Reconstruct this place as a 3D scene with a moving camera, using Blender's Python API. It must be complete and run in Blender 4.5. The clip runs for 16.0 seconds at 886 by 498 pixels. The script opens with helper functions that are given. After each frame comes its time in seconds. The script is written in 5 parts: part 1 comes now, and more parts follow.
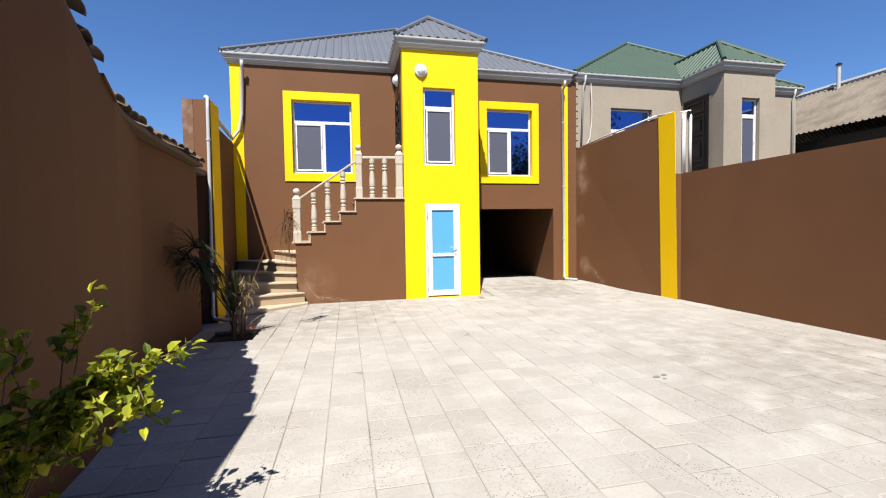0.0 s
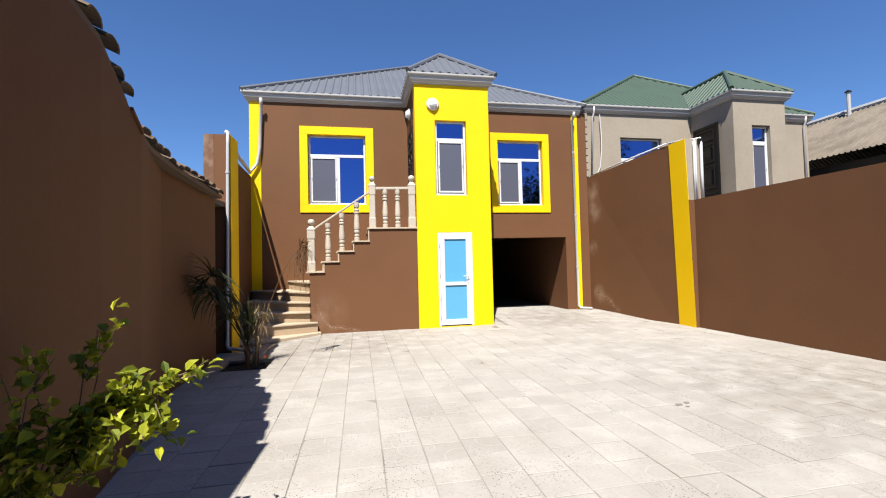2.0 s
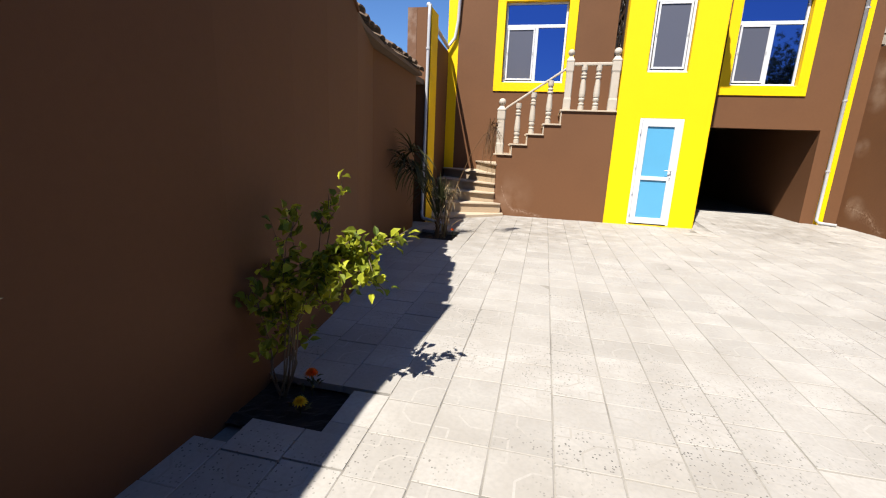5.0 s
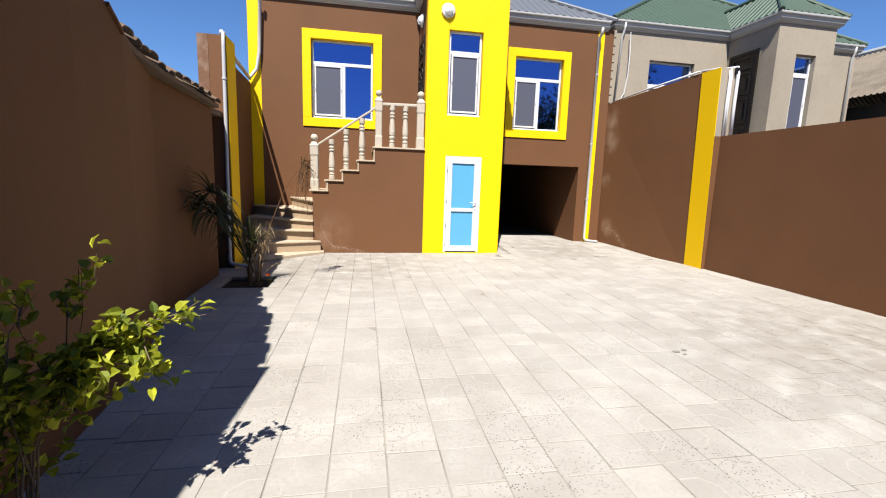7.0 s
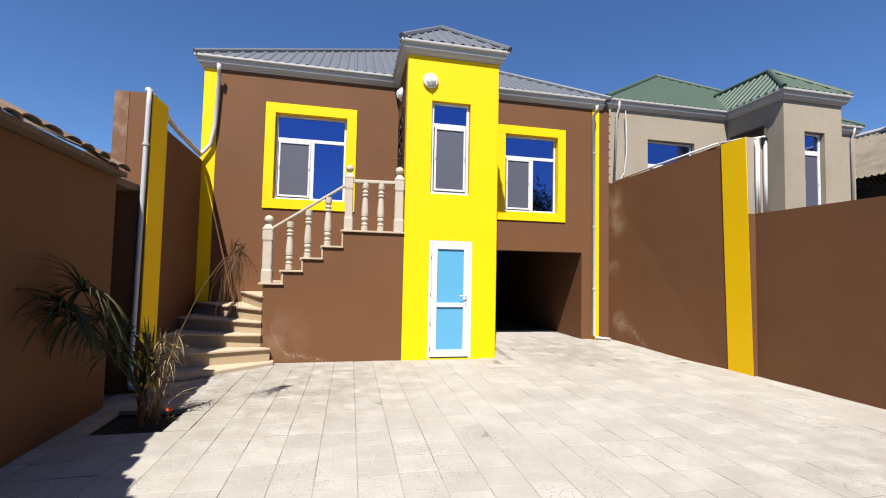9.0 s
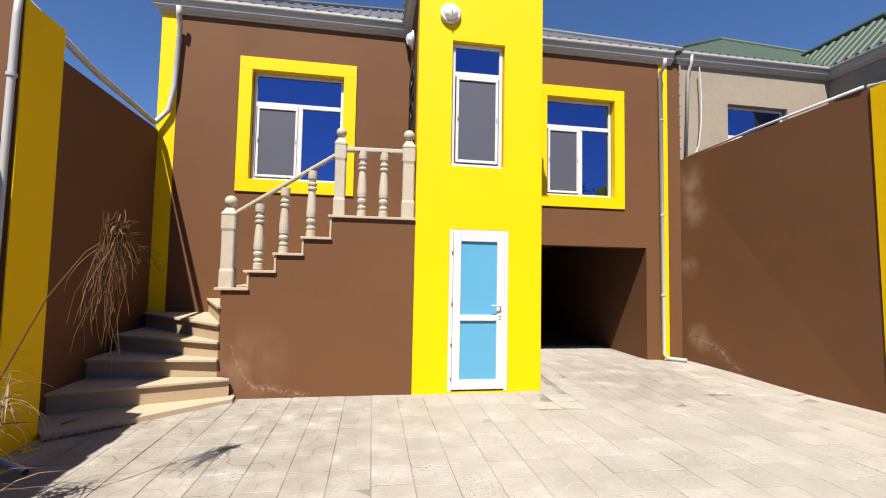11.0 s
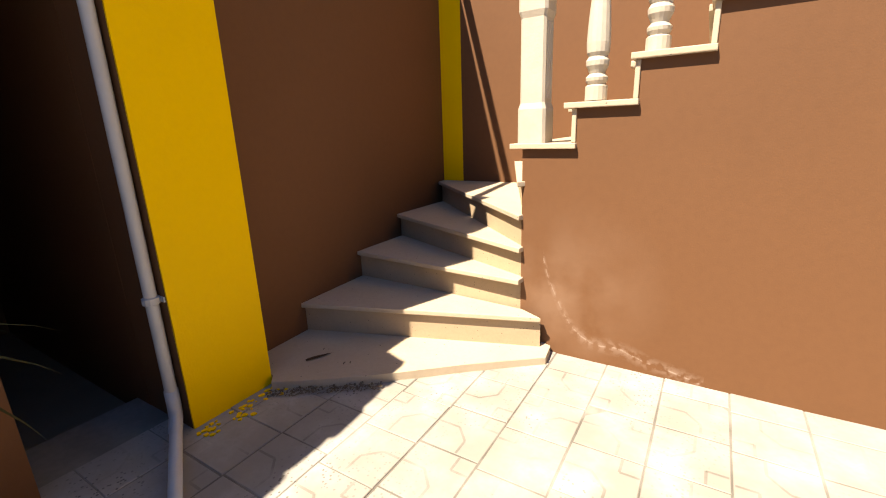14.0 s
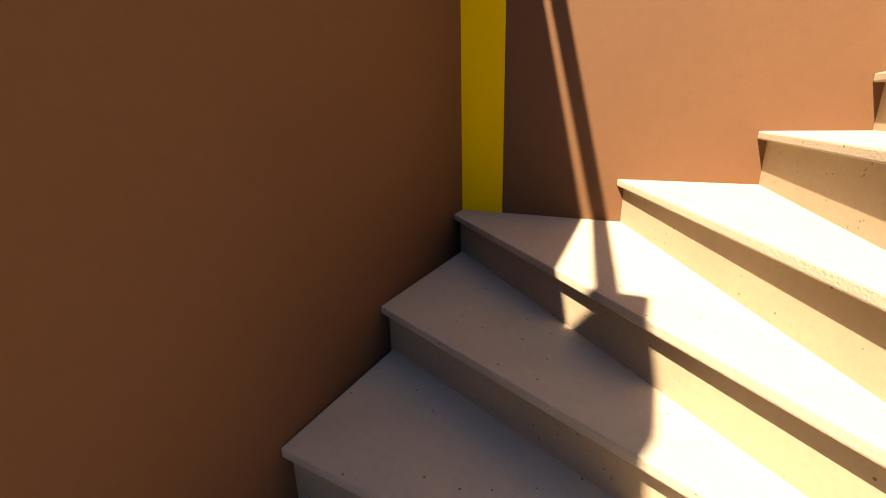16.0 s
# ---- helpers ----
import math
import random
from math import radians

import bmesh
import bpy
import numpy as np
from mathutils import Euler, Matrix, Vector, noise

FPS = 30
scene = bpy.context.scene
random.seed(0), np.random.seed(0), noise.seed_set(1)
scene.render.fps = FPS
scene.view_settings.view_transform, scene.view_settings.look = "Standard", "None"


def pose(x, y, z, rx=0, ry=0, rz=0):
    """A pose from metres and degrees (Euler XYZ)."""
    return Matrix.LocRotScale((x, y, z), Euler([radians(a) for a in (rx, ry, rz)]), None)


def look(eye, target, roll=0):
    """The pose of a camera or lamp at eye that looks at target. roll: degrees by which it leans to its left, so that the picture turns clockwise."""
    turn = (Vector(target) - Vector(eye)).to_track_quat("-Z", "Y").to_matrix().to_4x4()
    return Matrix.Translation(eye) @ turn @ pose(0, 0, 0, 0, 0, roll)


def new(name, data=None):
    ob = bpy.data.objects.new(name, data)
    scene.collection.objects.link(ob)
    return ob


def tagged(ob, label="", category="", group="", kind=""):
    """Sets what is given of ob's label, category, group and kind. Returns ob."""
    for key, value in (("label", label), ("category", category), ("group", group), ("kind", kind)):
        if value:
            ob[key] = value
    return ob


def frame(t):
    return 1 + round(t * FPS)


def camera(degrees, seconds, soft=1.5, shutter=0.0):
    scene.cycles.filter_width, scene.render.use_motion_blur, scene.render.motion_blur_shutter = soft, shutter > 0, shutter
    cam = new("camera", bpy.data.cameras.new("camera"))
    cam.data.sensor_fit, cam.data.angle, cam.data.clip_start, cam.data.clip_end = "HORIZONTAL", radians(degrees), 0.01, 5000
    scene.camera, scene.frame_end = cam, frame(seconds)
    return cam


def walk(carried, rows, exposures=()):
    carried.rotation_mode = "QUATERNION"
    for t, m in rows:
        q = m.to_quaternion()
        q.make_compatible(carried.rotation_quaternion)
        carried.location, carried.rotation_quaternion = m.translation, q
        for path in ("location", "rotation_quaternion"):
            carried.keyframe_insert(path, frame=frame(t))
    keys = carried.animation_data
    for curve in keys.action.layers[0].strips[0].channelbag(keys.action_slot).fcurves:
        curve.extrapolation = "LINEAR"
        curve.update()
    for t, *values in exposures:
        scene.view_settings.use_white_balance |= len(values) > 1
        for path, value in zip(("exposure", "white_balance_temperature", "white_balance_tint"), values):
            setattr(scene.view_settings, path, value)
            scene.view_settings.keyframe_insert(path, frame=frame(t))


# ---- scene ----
cam = camera(91.0, 16.0, 1.1)
EXPOSURES = ((0.0, 1.20, 6500, 10), (8.5, 1.22, 6500, 10), (9.2, 1.10, 6600, 10), (12.0, 1.06, 6900, 13), (13.0, 1.12, 7000, 16), (13.5, 1.32, 7400, 12), (14.0, 1.84, 7800, 12), (14.5, 2.19, 8500, 10), (15.0, 2.48, 8500, 8), (15.5, 2.29, 8350, 11), (16.0, 2.18, 8500, 13))
PATH = [
    (0, (-1.225, -9.348, 1.465), (-0.796, -7.396, 1.382), -0.9),
    (0.5, (-1.221, -9.363, 1.425), (-0.789, -7.414, 1.295), -1.1),
    (1, (-1.234, -9.369, 1.422), (-0.779, -7.424, 1.516), -1.5),
    (1.5, (-1.221, -9.385, 1.421), (-0.766, -7.444, 1.577), -1.6),
    (2, (-1.243, -9.36, 1.397), (-0.865, -7.397, 1.462), -1.4),
    (2.5, (-1.267, -9.374, 1.398), (-1.488, -7.387, 1.333), -1.5),
    (3, (-1.323, -9.331, 1.343), (-2.071, -7.497, 1.063), -1.2),
    (3.2, (-1.326, -9.34, 1.353), (-2.241, -7.593, 1.018), -0.9),
    (3.55, (-1.33, -9.329, 1.354), (-2.42, -7.699, 0.942), -0.29),
    (3.9, (-1.322, -9.322, 1.363), (-2.422, -7.709, 0.904), 0.33),
    (4.25, (-1.308, -9.319, 1.379), (-2.293, -7.639, 0.895), 0.95),
    (4.6, (-1.291, -9.319, 1.4), (-2.06, -7.532, 0.912), 1.57),
    (4.95, (-1.273, -9.322, 1.421), (-1.751, -7.434, 0.948), 2.19),
    (5.3, (-1.26, -9.329, 1.441), (-1.406, -7.384, 0.997), 2.8),
    (5.5, (-1.258, -9.329, 1.451), (-1.208, -7.376, 1.025), 1.6),
    (6, (-1.245, -9.327, 1.506), (-0.923, -7.387, 1.141), 2.1),
    (6.5, (-1.234, -9.291, 1.531), (-0.9, -7.347, 1.196), 1.9),
    (7, (-1.227, -9.17, 1.532), (-0.871, -7.226, 1.226), 1.9),
    (7.5, (-1.159, -8.871, 1.503), (-0.792, -6.928, 1.204), 1.5),
    (8, (-1.032, -8.429, 1.525), (-0.683, -6.459, 1.501), 1.7),
    (8.5, (-0.972, -7.938, 1.557), (-0.549, -5.986, 1.654), 1.2),
    (9, (-0.898, -7.477, 1.526), (-0.483, -5.524, 1.629), 1.2),
    (9.2, (-0.867, -7.272, 1.522), (-0.46, -5.317, 1.634), 1.3),
    (11.3, (-0.509, -5.186, 1.472), (-0.234, -3.208, 1.586), 1.1),
    (11.5, (-0.509, -5.006, 1.453), (-0.29, -3.021, 1.558), 1.2),
    (12, (-0.558, -4.497, 1.404), (-0.675, -2.501, 1.418), 1.4),
    (12.5, (-0.652, -4.015, 1.399), (-0.838, -2.026, 1.302), 1.3),
    (13, (-0.78, -3.505, 1.324), (-1.122, -1.55, 1.084), 0.8),
    (13.5, (-0.995, -2.958, 1.387), (-1.802, -1.19, 0.913), 0.2),
    (14, (-1.296, -2.462, 1.377), (-2.318, -0.825, 0.851), -2.0),
    (14.5, (-1.67, -1.985, 1.363), (-2.897, -0.513, 0.792), -3.2),
    (15, (-2.087, -1.543, 1.35), (-3.378, -0.136, 0.753), -3.0),
    (15.5, (-2.439, -1.095, 1.354), (-3.5, 0.49, 0.751), -1.3),
    (16, (-2.765, -0.695, 1.374), (-3.611, 1.019, 0.786), -1.3),
]


walk(cam, [(t, look(eye, target, roll)) for t, eye, target, roll in PATH], EXPOSURES)

# ---- world, sun and sky ----
SUN = Vector((0.214, 0.605, -1.0)).normalized()
world = bpy.data.worlds.new("sky")
scene.world = world
world.use_nodes = True
wn = world.node_tree.nodes
sky = wn.new("ShaderNodeTexSky")
sky.sky_type = "NISHITA"
sky.sun_disc = False
sky.sun_elevation = math.asin(-SUN.z)
sky.sun_rotation = math.atan2(-SUN.x, -SUN.y)
sky.altitude = 0
sky.air_density, sky.dust_density, sky.ozone_density = 1.0, 0.2, 2.0
wn["Background"].inputs["Strength"].default_value = 0.0415
deep = wn.new("ShaderNodeMix")
deep.data_type, deep.blend_type = "RGBA", "MULTIPLY"
deep.inputs["Factor"].default_value = 1.0
deep.inputs["B"].default_value = (0.71, 1.02, 1.48, 1)
world.node_tree.links.new(sky.outputs["Color"], deep.inputs["A"])
world.node_tree.links.new(deep.outputs["Result"], wn["Background"].inputs["Color"])
sun_data = bpy.data.lights.new("sun", "SUN")
sun_data.energy, sun_data.angle, sun_data.color = 4.6, radians(0.55), (1.0, 0.95, 0.87)
sun = new("sun", sun_data)
sun.rotation_mode = "QUATERNION"
sun.rotation_quaternion = SUN.to_track_quat("-Z", "Y")


# ---- materials ----
def material(name, colour, rough=0.8, metal=0.0, grain=0.0, scale=60.0, stain=0.0, stain_scale=1.5, stain_colour=None,
             bump=0.0, bump_scale=200.0, random_tint=0.0, spec=0.5, islands=False):
    """A plain surface with fine grain, larger stains and a bump."""
    m = bpy.data.materials.new(name)
    m.use_nodes = True
    n, l = m.node_tree.nodes, m.node_tree.links
    b = n["Principled BSDF"]
    b.inputs["Roughness"].default_value, b.inputs["Metallic"].default_value = rough, metal
    b.inputs["Specular IOR Level"].default_value = spec
    geo = n.new("ShaderNodeNewGeometry")
    last = n.new("ShaderNodeRGB")
    last.outputs[0].default_value = (*colour, 1)
    out = last.outputs[0]

    def mix(a, bcol, fac, kind="MIX"):
        x = n.new("ShaderNodeMix")
        x.data_type, x.blend_type = "RGBA", kind
        l.new(fac, x.inputs["Factor"])
        l.new(a, x.inputs["A"])
        if isinstance(bcol, tuple):
            x.inputs["B"].default_value = (*bcol, 1)
        else:
            l.new(bcol, x.inputs["B"])
        return x.outputs["Result"]

    def noise_fac(s, lo, hi, top, detail=4.0):
        t = n.new("ShaderNodeTexNoise")
        t.inputs["Scale"].default_value, t.inputs["Detail"].default_value = s, detail
        l.new(geo.outputs["Position"], t.inputs["Vector"])
        r = n.new("ShaderNodeMapRange")
        r.inputs["From Min"].default_value, r.inputs["From Max"].default_value = lo, hi
        r.inputs["To Max"].default_value = top
        l.new(t.outputs["Fac"], r.inputs["Value"])
        return r.outputs["Result"]

    if stain:
        sc = stain_colour or tuple(c * 0.6 for c in colour)
        out = mix(out, sc, noise_fac(stain_scale, 0.45, 0.75, stain, 7.0))
    if grain:
        out = mix(out, tuple(c * 0.55 for c in colour), noise_fac(scale, 0.4, 0.75, grain))
    if random_tint:
        oi = n.new("ShaderNodeObjectInfo")
        r = n.new("ShaderNodeMapRange")
        r.inputs["To Max"].default_value = random_tint
        pick = oi.outputs["Random"]
        if islands:
            total, part_of = n.new("ShaderNodeMath"), n.new("ShaderNodeMath")
            part_of.operation = "FRACT"
            l.new(oi.outputs["Random"], total.inputs[0])
            l.new(geo.outputs["Random Per Island"], total.inputs[1])
            l.new(total.outputs[0], part_of.inputs[0])
            pick = part_of.outputs[0]
        l.new(pick, r.inputs["Value"])
        out = mix(out, tuple(c * 0.45 for c in colour), r.outputs["Result"])
    l.new(out, b.inputs["Base Color"])
    if bump:
        t = n.new("ShaderNodeTexNoise")
        t.inputs["Scale"].default_value, t.inputs["Detail"].default_value = bump_scale, 5.0
        l.new(geo.outputs["Position"], t.inputs["Vector"])
        u = n.new("ShaderNodeBump")
        u.inputs["Strength"].default_value, u.inputs["Distance"].default_value = bump, 0.01
        l.new(t.outputs["Fac"], u.inputs["Height"])
        l.new(u.outputs["Normal"], b.inputs["Normal"])
    return m


BROWN = material("brown_paint", (0.129, 0.0575, 0.0245), 0.75, grain=0.12, scale=25, stain=0.28, stain_scale=0.9, bump=0.05, bump_scale=120, spec=0.25)
YELLOW = material("yellow_paint", (0.78, 0.488, 0.001), 0.6, grain=0.05, scale=30, stain=0.08, stain_scale=1.2, bump=0.2, bump_scale=90, spec=0.18)
CEMENT = material("cement_render", (0.29, 0.248, 0.193), 0.9, grain=0.2, scale=14, stain=0.5, stain_scale=0.8, stain_colour=(0.175, 0.148, 0.113), bump=0.25, bump_scale=60)
LIMESTONE = material("limestone", (0.425, 0.342, 0.246), 0.7, grain=0.15, scale=40, stain=0.25, stain_scale=3.0, stain_colour=(0.2772, 0.2156, 0.1463), bump=0.25, bump_scale=150)
RISER = material("riser_stone", (0.36, 0.268, 0.172), 0.75, grain=0.2, scale=60, stain=0.3, stain_scale=4.0, stain_colour=(0.231, 0.1771, 0.1155), bump=0.1, bump_scale=150)
BALUSTER = material("carved_stone", (0.425, 0.37, 0.295), 0.7, grain=0.12, scale=35, stain=0.3, stain_scale=6.0, stain_colour=(0.2849, 0.2387, 0.1771), bump=0.12, bump_scale=90)
PVC = material("white_plastic", (0.55, 0.55, 0.56), 0.35, grain=0.03, stain=0.06, stain_scale=4)
PIPE = material("pipe_plastic", (0.4004, 0.4004, 0.4004), 0.4, grain=0.1, scale=30, stain=0.2, stain_scale=5)
FASCIA = material("painted_sheet_fascia", (0.3619, 0.3619, 0.3581), 0.45, stain=0.2, stain_scale=2.0, grain=0.05)
ROOF_GREY = material("grey_roof_sheet", (0.1193, 0.127, 0.1424), 0.45, metal=0.15, stain=0.25, stain_scale=1.2, grain=0.08, scale=20)
ROOF_GREEN = material("green_roof_sheet", (0.050, 0.080, 0.055), 0.5, metal=0.1, stain=0.25, stain_scale=1.2, grain=0.08, scale=20)
SLATE = material("old_fibre_cement", (0.17, 0.142, 0.110), 0.95, grain=0.45, scale=5, stain=0.9, stain_scale=1.3, stain_colour=(0.06, 0.046, 0.034), bump=0.5, bump_scale=40)
PANEL = material("blue_door_panel", (0.0847, 0.308, 0.4928), 0.35, grain=0.03, scale=10, stain=0.06, stain_scale=2)
GLASS = material("blue_coated_glass", (0.10, 0.165, 0.40), 0.03, metal=1.0)
SCREEN = material("insect_screen", (0.058, 0.064, 0.095), 0.7, grain=0.2, scale=300)
IRON = material("black_iron", (0.018, 0.016, 0.015), 0.4, metal=0.6, grain=0.2, bump=0.2)
# near-black that puts shade into the colour: garage, rooms, pipe mouth, shed wall
SHADE_BLACK = material("shade_black", (0.03, 0.025, 0.02), 0.9, stain=0.2)
SOIL = material("soil", (0.016, 0.011, 0.008), 1.0, grain=0.6, scale=40, stain=0.5, stain_scale=8, bump=1.0, bump_scale=40)
EARTH = material("earth", (0.2002, 0.1617, 0.1155), 1.0, grain=0.4, scale=3, stain=0.5, stain_scale=0.2, bump=0.4, bump_scale=10)
CONCRETE = material("screed", (0.1925, 0.1809, 0.1617), 0.9, grain=0.25, scale=30, stain=0.4, stain_scale=1.5, bump=0.3, bump_scale=60)
CLAY = material("weathered_clay", (0.154, 0.1001, 0.0616), 0.9, grain=0.3, scale=30, stain=0.5, stain_scale=6, stain_colour=(0.077, 0.05775, 0.0385), bump=0.4, bump_scale=60, random_tint=0.6)
JOINT = material("joint_sand", (0.265, 0.246, 0.215), 1.0, grain=0.3, scale=30, stain=0.98, stain_scale=1.7, stain_colour=(0.11, 0.10, 0.085))
BARK = material("bark", (0.13, 0.095, 0.06), 0.9, grain=0.4, scale=60, bump=0.5, bump_scale=80)
GAP_BLACK = material("door_gap_black", (0.02, 0.02, 0.02), 0.7)
BLOTCH = material("weathered_brown", (0.136, 0.064, 0.0315), 0.85, grain=0.3, scale=20, stain=0.85, stain_scale=4.0, stain_colour=(0.30, 0.22, 0.17), bump=0.3, bump_scale=60)


def scuffed(name, points, width, colour, above, wobble):
    """Brown paint with a flaked pale streak that follows a line in the wall's own x and z."""
    m = BROWN.copy()
    m.name = name
    n, l = m.node_tree.nodes, m.node_tree.links
    b = n["Principled BSDF"]
    base = b.inputs["Base Color"].links[0].from_socket
    geo = n.new("ShaderNodeNewGeometry")
    sep = n.new("ShaderNodeSeparateXYZ")
    warp = n.new("ShaderNodeTexNoise")
    warp.inputs["Scale"].default_value, warp.inputs["Detail"].default_value = 6.0, 9.0
    l.new(geo.outputs["Position"], warp.inputs["Vector"])
    l.new(geo.outputs["Position"], sep.inputs[0])
    curve = n.new("ShaderNodeFloatCurve")
    mp = n.new("ShaderNodeMapRange")
    x0, x1 = points[0][0], points[-1][0]
    mp.inputs["From Min"].default_value, mp.inputs["From Max"].default_value = x0, x1
    l.new(sep.outputs["X"], mp.inputs["Value"])
    l.new(mp.outputs["Result"], curve.inputs["Value"])
    c = curve.mapping.curves[0]
    c.points[0].location = (0.0, points[0][1])
    c.points[1].location = (1.0, points[-1][1])
    for x, z in points[1:-1]:
        c.points.new((x - x0) / (x1 - x0), z)
    curve.mapping.update()

    def mathop(kind, a, second):
        x = n.new("ShaderNodeMath")
        x.operation = kind
        l.new(a, x.inputs[0])
        if isinstance(second, float):
            x.inputs[1].default_value = second
        else:
            l.new(second, x.inputs[1])
        return x.outputs[0]
    off = mathop("SUBTRACT", sep.outputs["Z"], curve.outputs[0])
    wob = mathop("MULTIPLY", mathop("SUBTRACT", warp.outputs["Fac"], 0.5), wobble)
    d = mathop("ABSOLUTE", mathop("ADD", off, wob), 0.0)
    fac = n.new("ShaderNodeMapRange")
    fac.inputs["From Min"].default_value, fac.inputs["From Max"].default_value = width, width * 0.1
    l.new(d, fac.inputs["Value"])
    inside = mathop("MULTIPLY", mathop("GREATER_THAN", sep.outputs["X"], x0), mathop("LESS_THAN", sep.outputs["X"], x1))
    speck = n.new("ShaderNodeTexNoise")
    speck.inputs["Scale"].default_value, speck.inputs["Detail"].default_value = 26.0, 10.0
    l.new(geo.outputs["Position"], speck.inputs["Vector"])
    sp = n.new("ShaderNodeMapRange")
    sp.inputs["From Min"].default_value, sp.inputs["From Max"].default_value = 0.43, 0.57
    sp.inputs["To Max"].default_value = above
    l.new(speck.outputs["Fac"], sp.inputs["Value"])
    halo = n.new("ShaderNodeMapRange")
    halo.inputs["From Min"].default_value, halo.inputs["From Max"].default_value = width * 5.5, 0.0
    halo.inputs["To Max"].default_value = 0.42
    l.new(d, halo.inputs["Value"])
    both = mathop("MAXIMUM", fac.outputs["Result"], halo.outputs["Result"])
    fac2 = mathop("MULTIPLY", mathop("MULTIPLY", both, inside), sp.outputs["Result"])
    mx = n.new("ShaderNodeMix")
    mx.data_type = "RGBA"
    mx.inputs["B"].default_value = (*colour, 1)
    l.new(fac2, mx.inputs["Factor"])
    l.new(base, mx.inputs["A"])
    l.new(mx.outputs["Result"], b.inputs["Base Color"])
    return m


PARAPET = scuffed("scuffed_brown_paint", [(-2.12, 0.62), (-2.07, 0.46), (-2.0, 0.31), (-1.93, 0.20), (-1.81, 0.118), (-1.67, 0.12), (-1.45, 0.058), (-1.22, 0.012)], 0.010, (0.42, 0.33, 0.27), 0.55, 0.045)
PEELED = scuffed("peeled_brown_paint", [(4.92, 0.52), (4.96, 0.45), (5.0, 0.36), (5.03, 0.2), (5.06, 0.02)], 0.03, (0.34, 0.24, 0.17), 0.6, 0.21)


def soiled(m, spots, colour, most):
    """Lays dirt or bleached patches over a material round some spots: x, y, reach and height."""
    n, l = m.node_tree.nodes, m.node_tree.links
    b = n["Principled BSDF"]
    base = b.inputs["Base Color"].links[0].from_socket
    geo = n.new("ShaderNodeNewGeometry")
    grime = n.new("ShaderNodeTexNoise")
    grime.inputs["Scale"].default_value, grime.inputs["Detail"].default_value = 3.6, 12.0
    l.new(geo.outputs["Position"], grime.inputs["Vector"])
    gr = n.new("ShaderNodeMapRange")
    gr.inputs["From Min"].default_value, gr.inputs["From Max"].default_value = 0.33, 0.62
    l.new(grime.outputs["Fac"], gr.inputs["Value"])
    for x, y, r, *z in spots:
        far = n.new("ShaderNodeVectorMath")
        far.operation = "DISTANCE"
        far.inputs[1].default_value = (x, y, z[0] if z else 0.0)
        l.new(geo.outputs["Position"], far.inputs[0])
        fade = n.new("ShaderNodeMapRange")
        fade.inputs["From Min"].default_value, fade.inputs["From Max"].default_value = r, r * 0.35
        fade.inputs["To Max"].default_value = most
        l.new(far.outputs["Value"], fade.inputs["Value"])
        mul = n.new("ShaderNodeMath")
        mul.operation = "MULTIPLY"
        l.new(fade.outputs["Result"], mul.inputs[0])
        l.new(gr.outputs["Result"], mul.inputs[1])
        mx = n.new("ShaderNodeMix")
        mx.data_type = "RGBA"
        mx.inputs["B"].default_value = (*colour, 1)
        l.new(mul.outputs[0], mx.inputs["Factor"])
        l.new(base, mx.inputs["A"])
        base = mx.outputs["Result"]
    l.new(base, b.inputs["Base Color"])


def pitted(m, scale, size, keep, colour):
    """Adds small scattered pits to a stone material."""
    n, l = m.node_tree.nodes, m.node_tree.links
    b = n["Principled BSDF"]
    base = b.inputs["Base Color"].links[0].from_socket
    geo = n.new("ShaderNodeNewGeometry")
    vor = n.new("ShaderNodeTexVoronoi")
    vor.inputs["Scale"].default_value = scale
    l.new(geo.outputs["Position"], vor.inputs["Vector"])
    sep = n.new("ShaderNodeSeparateColor")
    l.new(vor.outputs["Color"], sep.inputs[0])
    tests = []
    for kind, socket, value in (("LESS_THAN", vor.outputs["Distance"], size), ("GREATER_THAN", sep.outputs[0], keep)):
        x = n.new("ShaderNodeMath")
        x.operation = kind
        x.inputs[1].default_value = value
        l.new(socket, x.inputs[0])
        tests.append(x.outputs[0])
    both = n.new("ShaderNodeMath")
    both.operation = "MULTIPLY"
    l.new(tests[0], both.inputs[0])
    l.new(tests[1], both.inputs[1])
    mx = n.new("ShaderNodeMix")
    mx.data_type = "RGBA"
    mx.inputs["B"].default_value = (*colour, 1)
    l.new(both.outputs[0], mx.inputs["Factor"])
    l.new(base, mx.inputs["A"])
    l.new(mx.outputs["Result"], b.inputs["Base Color"])


pitted(RISER, 55, 0.18, 0.86, (0.11, 0.08, 0.05))
pitted(LIMESTONE, 40, 0.16, 0.92, (0.14, 0.11, 0.08))


